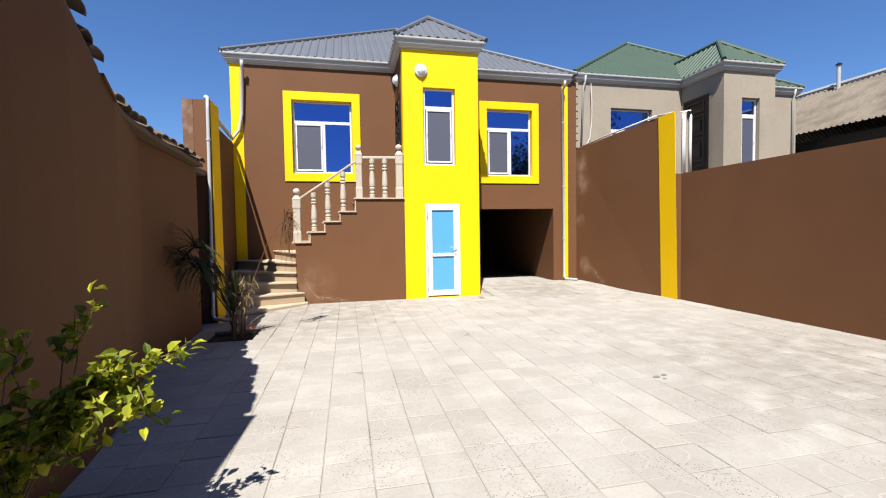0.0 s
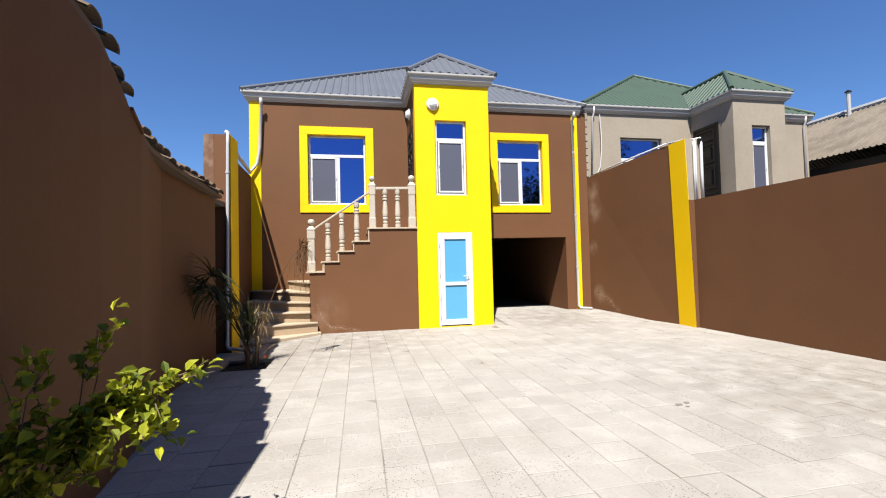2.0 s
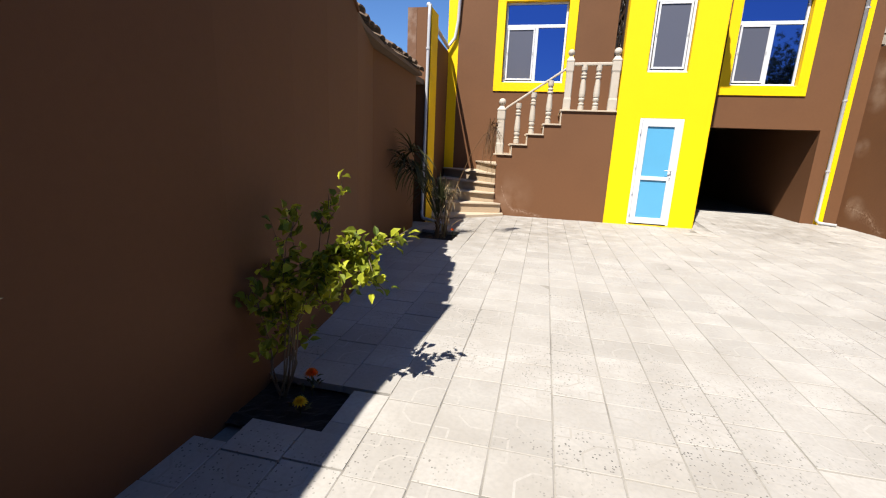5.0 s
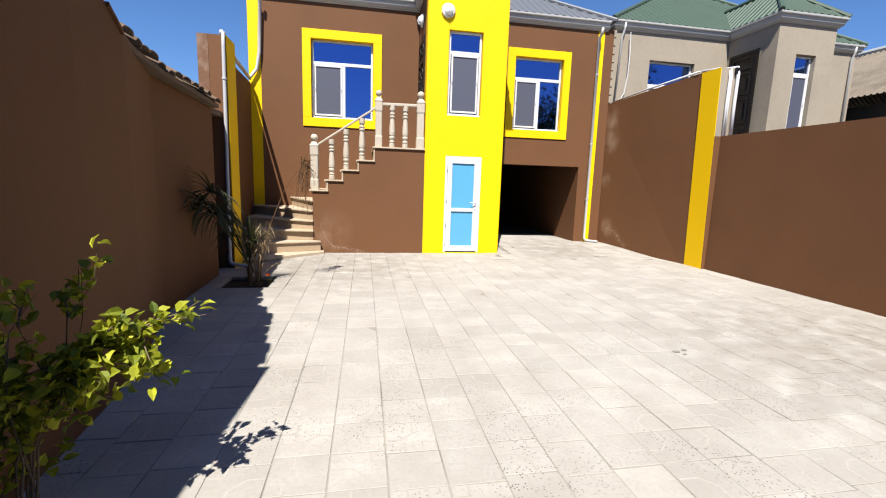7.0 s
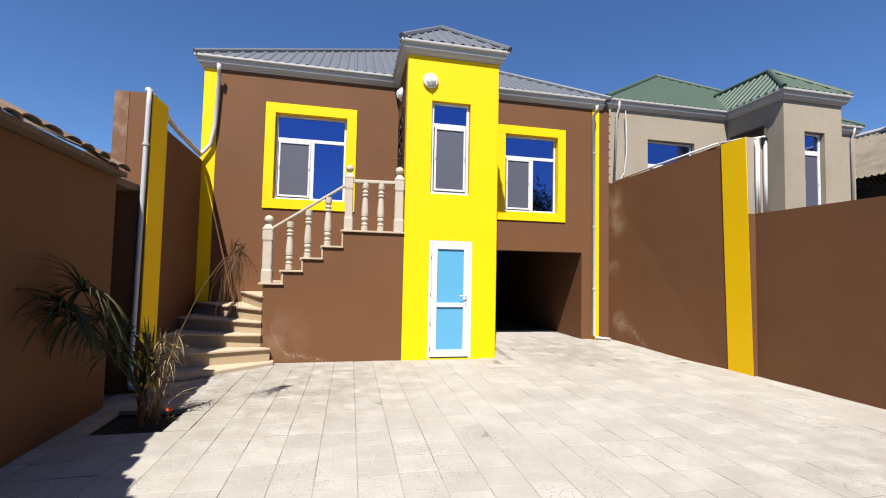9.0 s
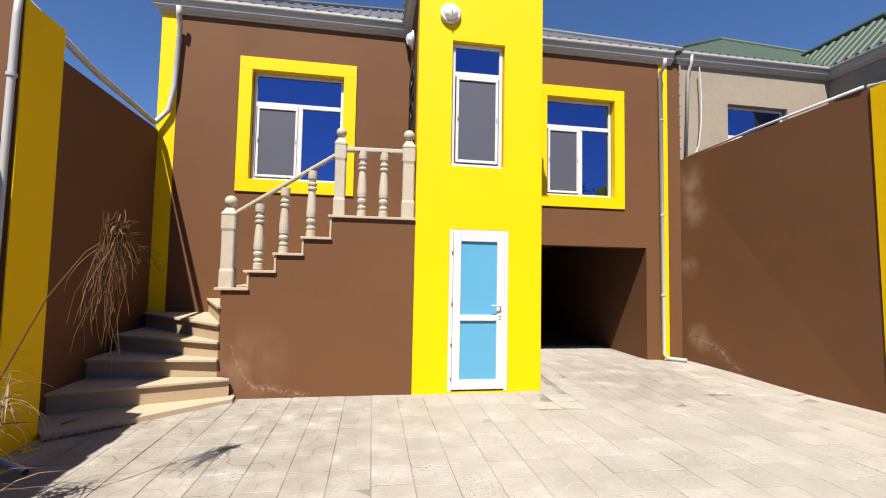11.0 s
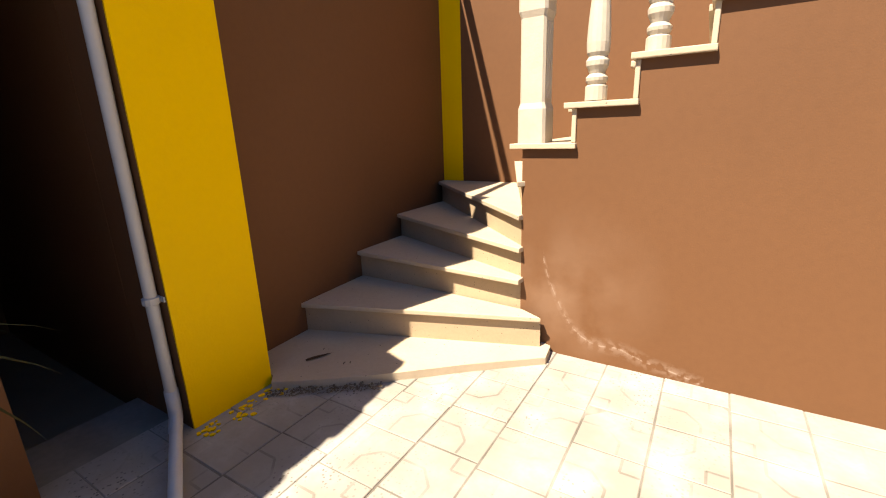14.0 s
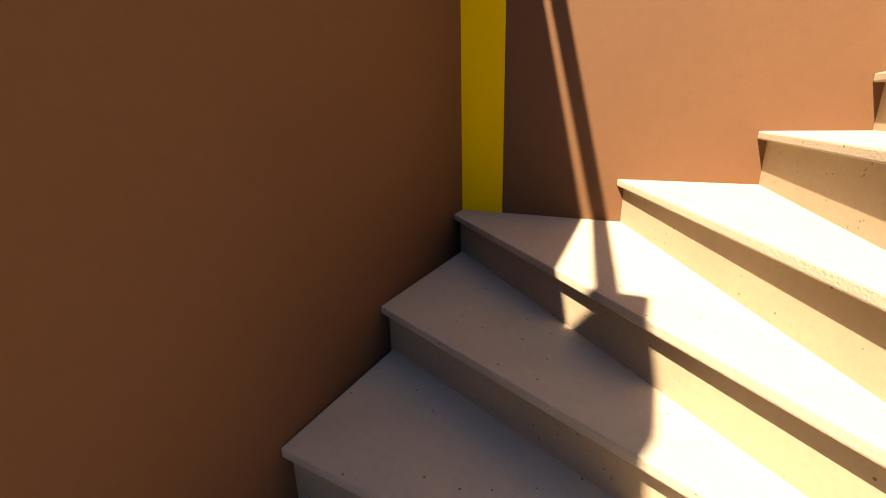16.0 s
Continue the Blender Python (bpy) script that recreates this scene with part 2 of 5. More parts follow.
def leaf_material(name, colour, edge):
    """Thin leaf: colour varies leaf by leaf, some light passes through."""
    m = bpy.data.materials.new(name)
    m.use_nodes = True
    n, l = m.node_tree.nodes, m.node_tree.links
    b = n["Principled BSDF"]
    b.inputs["Roughness"].default_value = 0.6
    b.inputs["Specular IOR Level"].default_value = 0.3
    geo = n.new("ShaderNodeNewGeometry")
    mixer = n.new("ShaderNodeMix")
    mixer.data_type = "RGBA"
    mixer.inputs["A"].default_value, mixer.inputs["B"].default_value = (*colour, 1), (*edge, 1)
    l.new(geo.outputs["Random Per Island"], mixer.inputs["Factor"])
    l.new(mixer.outputs["Result"], b.inputs["Base Color"])
    tr = n.new("ShaderNodeBsdfTranslucent")
    l.new(mixer.outputs["Result"], tr.inputs["Color"])
    ad = n.new("ShaderNodeMixShader")
    ad.inputs[0].default_value = 0.35
    l.new(b.outputs[0], ad.inputs[1])
    l.new(tr.outputs[0], ad.inputs[2])
    l.new(ad.outputs[0], n["Material Output"].inputs["Surface"])
    return m


LEAF = leaf_material("shrub_leaf", (0.07, 0.11, 0.009), (0.44, 0.45, 0.03))
OLIVE = leaf_material("olive_leaf", (0.07, 0.078, 0.05), (0.27, 0.28, 0.22))
PALM = leaf_material("palm_leaf", (0.020, 0.026, 0.009), (0.085, 0.085, 0.032))
DRY = leaf_material("dry_leaf", (0.17, 0.105, 0.05), (0.42, 0.32, 0.18))
WITHERED = leaf_material("withered_strand", (0.050, 0.021, 0.007), (0.23, 0.125, 0.052))
PETAL_O = leaf_material("orange_petal", (0.75, 0.13, 0.01), (0.8, 0.2, 0.02))
PETAL_Y = leaf_material("yellow_petal", (0.8, 0.5, 0.01), (0.85, 0.6, 0.03))


def tile_material():
    """Cast terrazzo paving tile: pale binder, dark chips, moulded grooves read from the tile's own square."""
    m = material("terrazzo_tile", (0.385, 0.364, 0.332), 0.8, grain=0.32, scale=38, stain=0.55, stain_scale=1.1,
                 stain_colour=(0.231, 0.2079, 0.1733), random_tint=0.32, islands=True)
    n, l = m.node_tree.nodes, m.node_tree.links
    b = n["Principled BSDF"]
    base = b.inputs["Base Color"].links[0].from_socket
    geo = n.new("ShaderNodeNewGeometry")
    vor = n.new("ShaderNodeTexVoronoi")
    vor.inputs["Scale"].default_value = 58
    l.new(geo.outputs["Position"], vor.inputs["Vector"])
    near = n.new("ShaderNodeMath")
    near.operation = "LESS_THAN"
    near.inputs[1].default_value = 0.29
    l.new(vor.outputs["Distance"], near.inputs[0])
    sep = n.new("ShaderNodeSeparateColor")
    l.new(vor.outputs["Color"], sep.inputs[0])
    pick = n.new("ShaderNodeMath")
    pick.operation = "GREATER_THAN"
    pick.inputs[1].default_value = 0.56
    l.new(sep.outputs[0], pick.inputs[0])
    fac = n.new("ShaderNodeMath")
    fac.operation = "MULTIPLY"
    l.new(near.outputs[0], fac.inputs[0])
    l.new(pick.outputs[0], fac.inputs[1])
    patch = n.new("ShaderNodeTexNoise")
    patch.inputs["Scale"].default_value = 1.6
    l.new(geo.outputs["Position"], patch.inputs["Vector"])
    pr = n.new("ShaderNodeMapRange")
    pr.inputs["From Min"].default_value, pr.inputs["From Max"].default_value = 0.44, 0.62
    pr.inputs["To Max"].default_value = 1.0
    l.new(patch.outputs["Fac"], pr.inputs["Value"])
    f2 = n.new("ShaderNodeMath")
    f2.operation = "MULTIPLY"
    l.new(fac.outputs[0], f2.inputs[0])
    l.new(pr.outputs["Result"], f2.inputs[1])
    mx = n.new("ShaderNodeMix")
    mx.data_type = "RGBA"
    mx.inputs["B"].default_value = (0.085, 0.078, 0.07, 1)
    l.new(f2.outputs[0], mx.inputs["Factor"])
    l.new(base, mx.inputs["A"])
    l.new(mx.outputs["Result"], b.inputs["Base Color"])
    return m


TILE = tile_material()
GROOVE = material("tile_groove", (0.350, 0.329, 0.297), 0.95, grain=0.3, scale=40, stain=0.55, stain_scale=0.8, stain_colour=(0.20, 0.178, 0.148))
DIRTY = ((-1.9, -1.2, 2.6), (3.3, 0.4, 1.7), (3.9, -6.0, 2.8))
soiled(TILE, DIRTY, (0.20, 0.178, 0.147), 0.8)
soiled(TILE, ((1.0, -4.0, 14.0),), (0.245, 0.225, 0.198), 0.42)
soiled(GROOVE, DIRTY, (0.125, 0.111, 0.090), 0.85)
soiled(JOINT, DIRTY, (0.085, 0.075, 0.061), 0.9)
soiled(PARAPET, ((-2.05, 0.0, 0.30, 0.36), (-1.82, 0.0, 0.16, 0.13), (-1.95, 0.0, 0.55, 0.45)), (0.26, 0.165, 0.11), 0.22)
soiled(PEELED, ((4.94, 1.28, 0.30, 3.30), (4.94, 1.28, 0.30, 3.0), (4.94, 1.24, 0.32, 2.65), (4.93, 1.34, 0.22, 1.7), (4.96, 1.15, 0.28, 0.5)), (0.33, 0.235, 0.165), 0.42)


# ---- building helpers ----
ORIGIN = {}


def thing(name, base, label, category, group="", kind=""):
    """An Empty at a thing's base; its parts are built in world places."""
    ob = new(name)
    ob.location = base
    ORIGIN[ob] = Vector(base)
    return tagged(ob, label, category, group, kind)


def to_mesh(name, bm, mat, smooth=False):
    bmesh.ops.recalc_face_normals(bm, faces=bm.faces[:])
    me = bpy.data.meshes.new(name)
    bm.to_mesh(me)
    bm.free()
    me.materials.append(mat)
    if smooth:
        for p in me.polygons:
            p.use_smooth = True
    return me


def part(name, bm, mat, parent=None, label="", smooth=False, category="", kind=""):
    """Links a bmesh, built in world places, as one mesh object under a thing or part."""
    me = bm if isinstance(bm, bpy.types.Mesh) else to_mesh(name, bm, mat, smooth)
    ob = new(name, me)
    ORIGIN[ob] = Vector((0, 0, 0))
    if parent is not None:
        ob.parent = parent
        ob.matrix_parent_inverse = Matrix.Translation(-ORIGIN[parent])
    return tagged(ob, label, category, "", kind)


def box(bm, x0, x1, y0, y1, z0, z1):
    v = [bm.verts.new(p) for p in ((x0, y0, z0), (x1, y0, z0), (x1, y1, z0), (x0, y1, z0), (x0, y0, z1), (x1, y0, z1), (x1, y1, z1), (x0, y1, z1))]
    for f in ((0, 3, 2, 1), (4, 5, 6, 7), (0, 1, 5, 4), (1, 2, 6, 5), (2, 3, 7, 6), (3, 0, 4, 7)):
        bm.faces.new([v[i] for i in f])
    return v


def boxes(*rows):
    bm = bmesh.new()
    for r in rows:
        box(bm, *r)
    return bm


def bevel(bm, width=0.006, segments=2):
    bmesh.ops.bevel(bm, geom=bm.edges[:], offset=width, segments=segments, profile=0.6, affect="EDGES", clamp_overlap=True)
    return bm


def prism(bm, pts, lift):
    """A solid from a polygon of 3D points and a vector."""
    a = [bm.verts.new(p) for p in pts]
    b = [bm.verts.new(Vector(p) + Vector(lift)) for p in pts]
    bm.faces.new(a[::-1])
    bm.faces.new(b)
    for i in range(len(a)):
        j = (i + 1) % len(a)
        bm.faces.new((a[i], a[j], b[j], b[i]))
    return bm


def tube(bm, pts, radii, n=10, cap=True):
    pts = [Vector(p) for p in pts]
    if not isinstance(radii, (list, tuple)):
        radii = [radii] * len(pts)
    rings = []
    side = None
    for i, p in enumerate(pts):
        d = (pts[min(i + 1, len(pts) - 1)] - pts[max(i - 1, 0)]).normalized()
        if side is None:
            side = d.orthogonal().normalized()
        side = (side - d * side.dot(d)).normalized()
        up = d.cross(side)
        rings.append([bm.verts.new(p + radii[i] * (math.cos(2 * math.pi * k / n) * side + math.sin(2 * math.pi * k / n) * up)) for k in range(n)])
    for a, b in zip(rings, rings[1:]):
        for k in range(n):
            bm.faces.new((a[k], a[(k + 1) % n], b[(k + 1) % n], b[k]))
    if cap:
        bm.faces.new(rings[0][::-1])
        bm.faces.new(rings[-1])
    return bm


def lathe(bm, profile, cx, cy, n=14, z0=0.0):
    rings = [[bm.verts.new((cx + r * math.cos(2 * math.pi * k / n), cy + r * math.sin(2 * math.pi * k / n), z0 + z)) for k in range(n)] for r, z in profile]
    for a, b in zip(rings, rings[1:]):
        for k in range(n):
            bm.faces.new((a[k], a[(k + 1) % n], b[(k + 1) % n], b[k]))
    bm.faces.new(rings[0][::-1])
    bm.faces.new(rings[-1])
    return bm


def pierced(bm, xs, zs, y0, y1, holes):
    """A wall along x between y0 and y1, cut at xs and zs; cells whose middle lies in a hole stay open."""
    solid = set()
    for xa, xb in zip(xs, xs[1:]):
        for za, zb in zip(zs, zs[1:]):
            cx, cz = (xa + xb) / 2, (za + zb) / 2
            if not any(h[0] < cx < h[1] and h[2] < cz < h[3] for h in holes):
                solid.add((xs.index(xa), zs.index(za)))
    verts = {}

    def v(i, j, y):
        key = (i, j, y)
        if key not in verts:
            verts[key] = bm.verts.new((xs[i], y, zs[j]))
        return verts[key]
    for i, j in solid:
        for y in (y0, y1):
            bm.faces.new((v(i, j, y), v(i + 1, j, y), v(i + 1, j + 1, y), v(i, j + 1, y)))
        for (a, b), other in ((((i, j), (i + 1, j)), (i, j - 1)), (((i, j + 1), (i + 1, j + 1)), (i, j + 1)), (((i, j), (i, j + 1)), (i - 1, j)), (((i + 1, j), (i + 1, j + 1)), (i + 1, j))):
            if other not in solid:
                bm.faces.new((v(*a, y0), v(*b, y0), v(*b, y1), v(*a, y1)))
    return bm


def smoothstep(a, b, x):
    u = max(0.0, min(1.0, (x - a) / (b - a)))
    return u * u * (3 - 2 * u)


def ground_z(x, y):
    """The paving rises a little towards the garage."""
    return 0.08 * smoothstep(-0.8, 1.4, y) * smoothstep(1.2, 2.2, x)


# ---- setting: ground, yard walls ----
bm = bmesh.new()
prism(bm, [(-400, -400, -0.3), (400, -400, -0.3), (400, 400, -0.3), (-400, 400, -0.3)], (0, 0, 0.2))
tagged(part("ground", bm, EARTH), "dusty bare earth around the walled yard", "ground", kind="structure")

# the west wall bends outwards; at each bend: its foot, the x of its tile eave, and its height
BENDS = (((-2.86, -13.0), -2.76, 3.0), ((-2.84, -9.10), -2.745, 3.0), ((-2.80, -7.45), -2.655, 3.0), ((-2.83, -6.75), -2.79, 3.04), ((-2.88, -6.19), -2.84, 2.95), ((-2.97, -5.62), -2.94, 2.71),
         ((-3.01, -5.36), -2.99, 2.60), ((-3.17, -4.82), -3.11, 2.57), ((-3.37, -4.10), -3.19, 2.56), ((-3.42, -2.12), -3.27, 2.53))
LEFT = [foot for foot, _, _ in BENDS]
LEFT_TOP = [z - 0.06 for _, _, z in BENDS]
BARE = 5  # the short stretch that has lost its tiles
SMOOTH = (0, 1)  # stretches nearest the street, with a plain coping


def along(pts, off):
    """The line moved sideways to the left of its run."""
    out = []
    for i, p in enumerate(pts):
        a, b = pts[max(i - 1, 0)], pts[min(i + 1, len(pts) - 1)]
        d = Vector((b[0] - a[0], b[1] - a[1])).normalized()
        out.append((p[0] - d.y * off, p[1] + d.x * off))
    return out


def strip_wall(front, back, tops, z0, depth=None, leave=()):
    """A wall along a bent line with its own top height at each bend; stretches may be left out."""
    bm = bmesh.new()
    for k in range(len(front) - 1):
        if k in leave:
            continue
        za, zb = tops[k], tops[k + 1]
        q = [(front[k], za), (front[k + 1], zb), (back[k + 1], zb), (back[k], za)]
        lo = [bm.verts.new((p[0], p[1], z0 if depth is None else z - depth)) for p, z in q]
        hi = [bm.verts.new((p[0], p[1], z)) for p, z in q]
        bm.faces.new(lo[::-1])
        bm.faces.new(hi)
        for i in range(4):
            j = (i + 1) % 4
            bm.faces.new((lo[i], lo[j], hi[j], hi[i]))
    return bm


bm = strip_wall(LEFT, along(LEFT, 0.28), LEFT_TOP, -0.2)
wall_west = tagged(part("wall_west", bm, BROWN), "brown painted yard wall topped with clay tiles", "wall", kind="structure")

# block that ends the yard wall, with the yellow pilaster face and the wall beside the stairs
bm = boxes((-3.76, -3.347, -1.56, -1.10, -0.2, 3.65))
prism(bm, [(-3.60, -1.10, -0.2), (-3.72, 1.50, -0.2), (-3.94, 1.50, -0.2), (-3.84, -1.10, -0.2)], (0, 0, 3.75))
wall_stairs = tagged(part("wall_stairs", bm, BROWN), "brown painted wall beside the outside stairs", "wall", kind="structure")
# slot dug deep and lidded, its unseen far part added to keep it dark
part("slot_wall", boxes((-6.45, -6.05, -2.15, -1.562, -0.2, 2.45)), BROWN, wall_stairs)
part("slot_side", boxes((-6.45, -3.755, -1.562, -1.35, -0.2, 2.45)), BROWN, wall_stairs)
part("slot_end", boxes((-6.45, -3.66, -2.45, -2.15, -0.2, 2.45)), BROWN, wall_stairs)
part("slot_cap", boxes((-6.04, -3.44, -2.148, -1.5635, 2.42, 2.50)), CLAY, wall_stairs, "weathered clay edge of the lid added over the slot")
part("block_front", boxes((-3.758, -3.60, -1.566, -1.56, 2.46, 3.645)), BLOTCH, wall_stairs, "brown paint worn pale at the corner")
part("pilaster_face", boxes((-3.347, -3.337, -1.558, -1.103, -0.02, 3.645)), YELLOW, wall_stairs, "bright yellow painted pilaster face")
bm = boxes((-9.0, -3.9, -1.0, -0.8, -0.2, 3.0))
tagged(part("wall_beyond", bm, BROWN), "plain brown wall of the plot next door", "wall", kind="structure")

# right-hand yard wall: low stretch, pilaster, tall stretch meeting the house
bm = boxes((5.36, 5.60, -13.0, -1.792, -0.2, 2.545))
wall_east = tagged(part("wall_east", bm, BROWN), "low brown painted yard wall", "wall", kind="structure")
bm = bmesh.new()
prism(bm, [(5.30, -1.335, -0.2), (4.90, 1.50, -0.2), (5.14, 1.50, -0.2), (5.60, -1.335, -0.2)], (0, 0, 3.9))
for v in bm.verts:
    if v.co.z > 1:
        v.co.z = 3.78 if v.co.y < 0 else 3.62
        v.co.x -= 0.085 if v.co.y < 0 else 0.0
tall = tagged(part("wall_tall", bm, PEELED), "tall brown yard wall with a yellow pilaster", "wall", kind="structure")


def leaning(*row):
    """A box whose upper end leans in towards the yard."""
    bm = boxes(row)
    for v in bm.verts:
        v.co.x -= 0.024 * max(0.0, v.co.z)
    return bm


part("pilaster", leaning(5.297, 5.66, -1.79, -1.335, -0.2, 3.77), CEMENT, tall, "grey rendered pilaster end")
part("pilaster_face", leaning(5.285, 5.297, -1.79, -1.325, -0.02, 3.77), YELLOW, tall, "bright yellow painted pilaster face")
part("pilaster_edge", leaning(5.288, 5.45, -1.794, -1.79, -0.02, 2.54), BROWN, tall)
# unseen wall set close and tall to darken the yard's near end
bm = boxes((-3.2, 5.6, -11.1, -10.85, -0.2, 3.7))
tagged(part("wall_street", bm, BROWN), "added unseen brown wall that closes and shades the yard", "wall", kind="structure")


# ---- the house ----
house = thing("house", (0.5, 4.0, 0), "two-storey brown and yellow rendered house with grey roof", "house")
FY = 1.5
WL, WR, WT = (-2.43, -1.04, 2.88, 4.60), (2.36, 3.62, 2.87, 4.60), (0.44, 1.15, 2.89, 4.56)
GAR = (1.67, 4.22, -1.0, 2.02)
bm = bmesh.new()
pierced(bm, (-3.49, WL[0], WL[1], 0.0), (-0.2, WL[2], WL[3], 5.40), FY, FY + 0.3, [WL])
part("front_wall", bm, BROWN, house, "brown painted render")
bm = bmesh.new()
pierced(bm, (1.67, WR[0], WR[1], 4.22, 4.478), (-0.2, GAR[3], WR[2], WR[3], 5.40), FY, FY + 0.3, [WR, GAR])
part("front_wall", bm, BROWN, house, "brown painted render")
part("front_wall", boxes((4.65, 4.90, FY, FY + 0.3, -0.2, 5.40)), BROWN, house, "brown painted render")
part("corner_strip", boxes((-3.745, -3.49, FY - 0.004, FY + 0.3, -0.2, 5.40)), YELLOW, house, "bright yellow corner strip")
part("corner_strip", boxes((4.478, 4.65, FY - 0.004, FY + 0.3, -0.2, 5.40)), YELLOW, house, "bright yellow corner strip")
bm = boxes((-3.74, -3.5, FY + 0.3, 9.0, -0.2, 5.40), (4.66, 4.9, FY + 0.3, 9.0, -0.2, 5.40), (-3.74, 4.9, 9.0, 9.25, -0.2, 5.40))
part("side_wall", bm, BROWN, house)
# tower
bm = bmesh.new()
pierced(bm, (0.0, WT[0], 0.445, WT[1], 1.225, 1.67), (-0.2, 0.02, 2.07, WT[2], WT[3], 5.40), 0.0, 0.25, [WT, (0.445, 1.225, 0.02, 2.07)])
part("tower_front", bm, YELLOW, house, "bright yellow painted tower front")
bm = boxes((1.42, 1.668, 0.25, FY + 0.3, -0.2, 5.40), (0.002, 0.25, 0.25, FY + 0.3, -0.2, 2.22), (0.002, 0.25, 0.25, 0.42, 2.22, 5.40), (0.002, 0.25, 1.32, FY + 0.3, 2.22, 5.40), (0.002, 0.25, 0.42, 1.32, 4.55, 5.40))
part("tower_side", bm, BROWN, house, "brown tower flank")
part("tower_corner_band", boxes((1.668, 1.676, 0.0, 0.3, -0.05, 5.40)), YELLOW, house)
# rooms behind, floors and garage
bm = boxes((-3.5, 4.66, FY + 0.3, 9.0, 2.25, 2.45), (-3.5, 4.66, FY + 0.3, 9.0, 5.3, 5.38), (0.25, 1.42, 0.25, FY + 0.3, 2.25, 2.45), (0.25, 1.42, 0.25, FY + 0.3, 5.3, 5.38))
part("floor_slab", bm, CONCRETE, house)
# left and back walls near black: the garage's shade put into their colour
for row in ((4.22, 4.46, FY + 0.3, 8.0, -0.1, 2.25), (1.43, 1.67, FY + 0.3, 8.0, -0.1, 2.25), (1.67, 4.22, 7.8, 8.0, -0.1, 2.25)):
    part("garage_wall", boxes(row), BROWN if row[0] > 4 else SHADE_BLACK, house)
# unseen backing behind the panes, near black to stand for unlit rooms
part("room_wall", boxes((-3.5, 4.66, 5.0, 5.1, 2.45, 5.2)), SHADE_BLACK, house)
# floor past the sun's reach, its shade put in as near-black colour
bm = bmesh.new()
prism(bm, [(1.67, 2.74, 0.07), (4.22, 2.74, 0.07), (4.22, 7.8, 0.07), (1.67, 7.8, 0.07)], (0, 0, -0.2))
part("garage_floor", bm, SHADE_BLACK, house, "garage floor coloured near black for its shade")

# cornice: a coved sheet fascia that runs round the eaves
PROFILE = ((0.0, 5.345), (0.018, 5.345), (0.024, 5.365), (0.06, 5.385), (0.09, 5.43), (0.098, 5.46), (0.104, 5.50), (0.135, 5.51), (0.142, 5.525), (0.142, 5.562), (0.0, 5.562))


def cornice(bm, line, profile):
    """Sweeps a profile (out, z) along a plan line; out is to the right of its run."""
    rings = []
    for i, p in enumerate(line):
        p = Vector(p)
        d0 = (p - Vector(line[i - 1])).normalized() if i else None
        d1 = (Vector(line[i + 1]) - p).normalized() if i + 1 < len(line) else None
        n0 = Vector((d0.y, -d0.x)) if d0 else None
        n1 = Vector((d1.y, -d1.x)) if d1 else None
        if n0 and n1:
            m = (n0 + n1) / (1 + n0.dot(n1))
        else:
            m = n0 or n1
        rings.append([bm.verts.new((p.x + m.x * o, p.y + m.y * o, z)) for o, z in profile])
    k = len(profile)
    for a, b in zip(rings, rings[1:]):
        for j in range(k):
            bm.faces.new((a[j], b[j], b[(j + 1) % k], a[(j + 1) % k]))
    bm.faces.new(rings[0])
    bm.faces.new(rings[-1][::-1])
    return bm


bm = cornice(bmesh.new(), [(-3.76, 9.2), (-3.76, FY - 0.006), (-0.004, FY - 0.006), (-0.004, -0.006), (1.68, -0.006), (1.68, FY - 0.006), (4.72, FY - 0.006)], PROFILE)
part("cornice", bm, FASCIA, house, "pale grey pressed-sheet cornice with gutter")


def sheet_roof(bm, corners, pitch=0.19, rib=0.022, thick=0.012):
    """A profiled sheet over a flat polygon: corners in order, the first two being the eave; ribs run up the slope."""
    c = [Vector(p) for p in corners]
    ex = (c[1] - c[0]).normalized()
    nrm = ex.cross(c[2] - c[0]).normalized()
    if nrm.z < 0:
        nrm = -nrm
    ey = nrm.cross(ex)
    if (c[2] - c[0]).dot(ey) < 0:
        ey = -ey
    flat = [((p - c[0]).dot(ex), (p - c[0]).dot(ey)) for p in c]

    def span(u):
        hits = []
        for (ua, va), (ub, vb) in zip(flat, flat[1:] + flat[:1]):
            if (ua - u) * (ub - u) <= 0 and abs(ua - ub) > 1e-9:
                hits.append(va + (vb - va) * (u - ua) / (ub - ua))
        return (min(hits), max(hits)) if hits else None
    u0, u1 = min(f[0] for f in flat), max(f[0] for f in flat)
    us, u = [], u0
    while u < u1:
        for off, h in ((0.0, 0), (0.55, 0), (0.66, 1), (0.86, 1)):
            if u + off * pitch < u1:
                us.append((u + off * pitch, h))
        u += pitch
    us.append((u1, 0))
    prev = None
    for u, h in us:
        s = span(min(max(u, u0 + 1e-4), u1 - 1e-4))
        if not s:
            continue
        lo = c[0] + ex * u + ey * s[0] + nrm * (h * rib)
        hi = c[0] + ex * u + ey * s[1] + nrm * (h * rib)
        row = [bm.verts.new(p) for p in (lo, hi, hi - nrm * thick, lo - nrm * thick)]
        if prev:
            for k in range(4):
                j = (k + 1) % 4
                bm.faces.new((prev[k], row[k], row[j], prev[j]))
        prev = row
    return bm


def ridge_cap(bm, a, b, r=0.055):
    tube(bm, [a, b], r, 8)


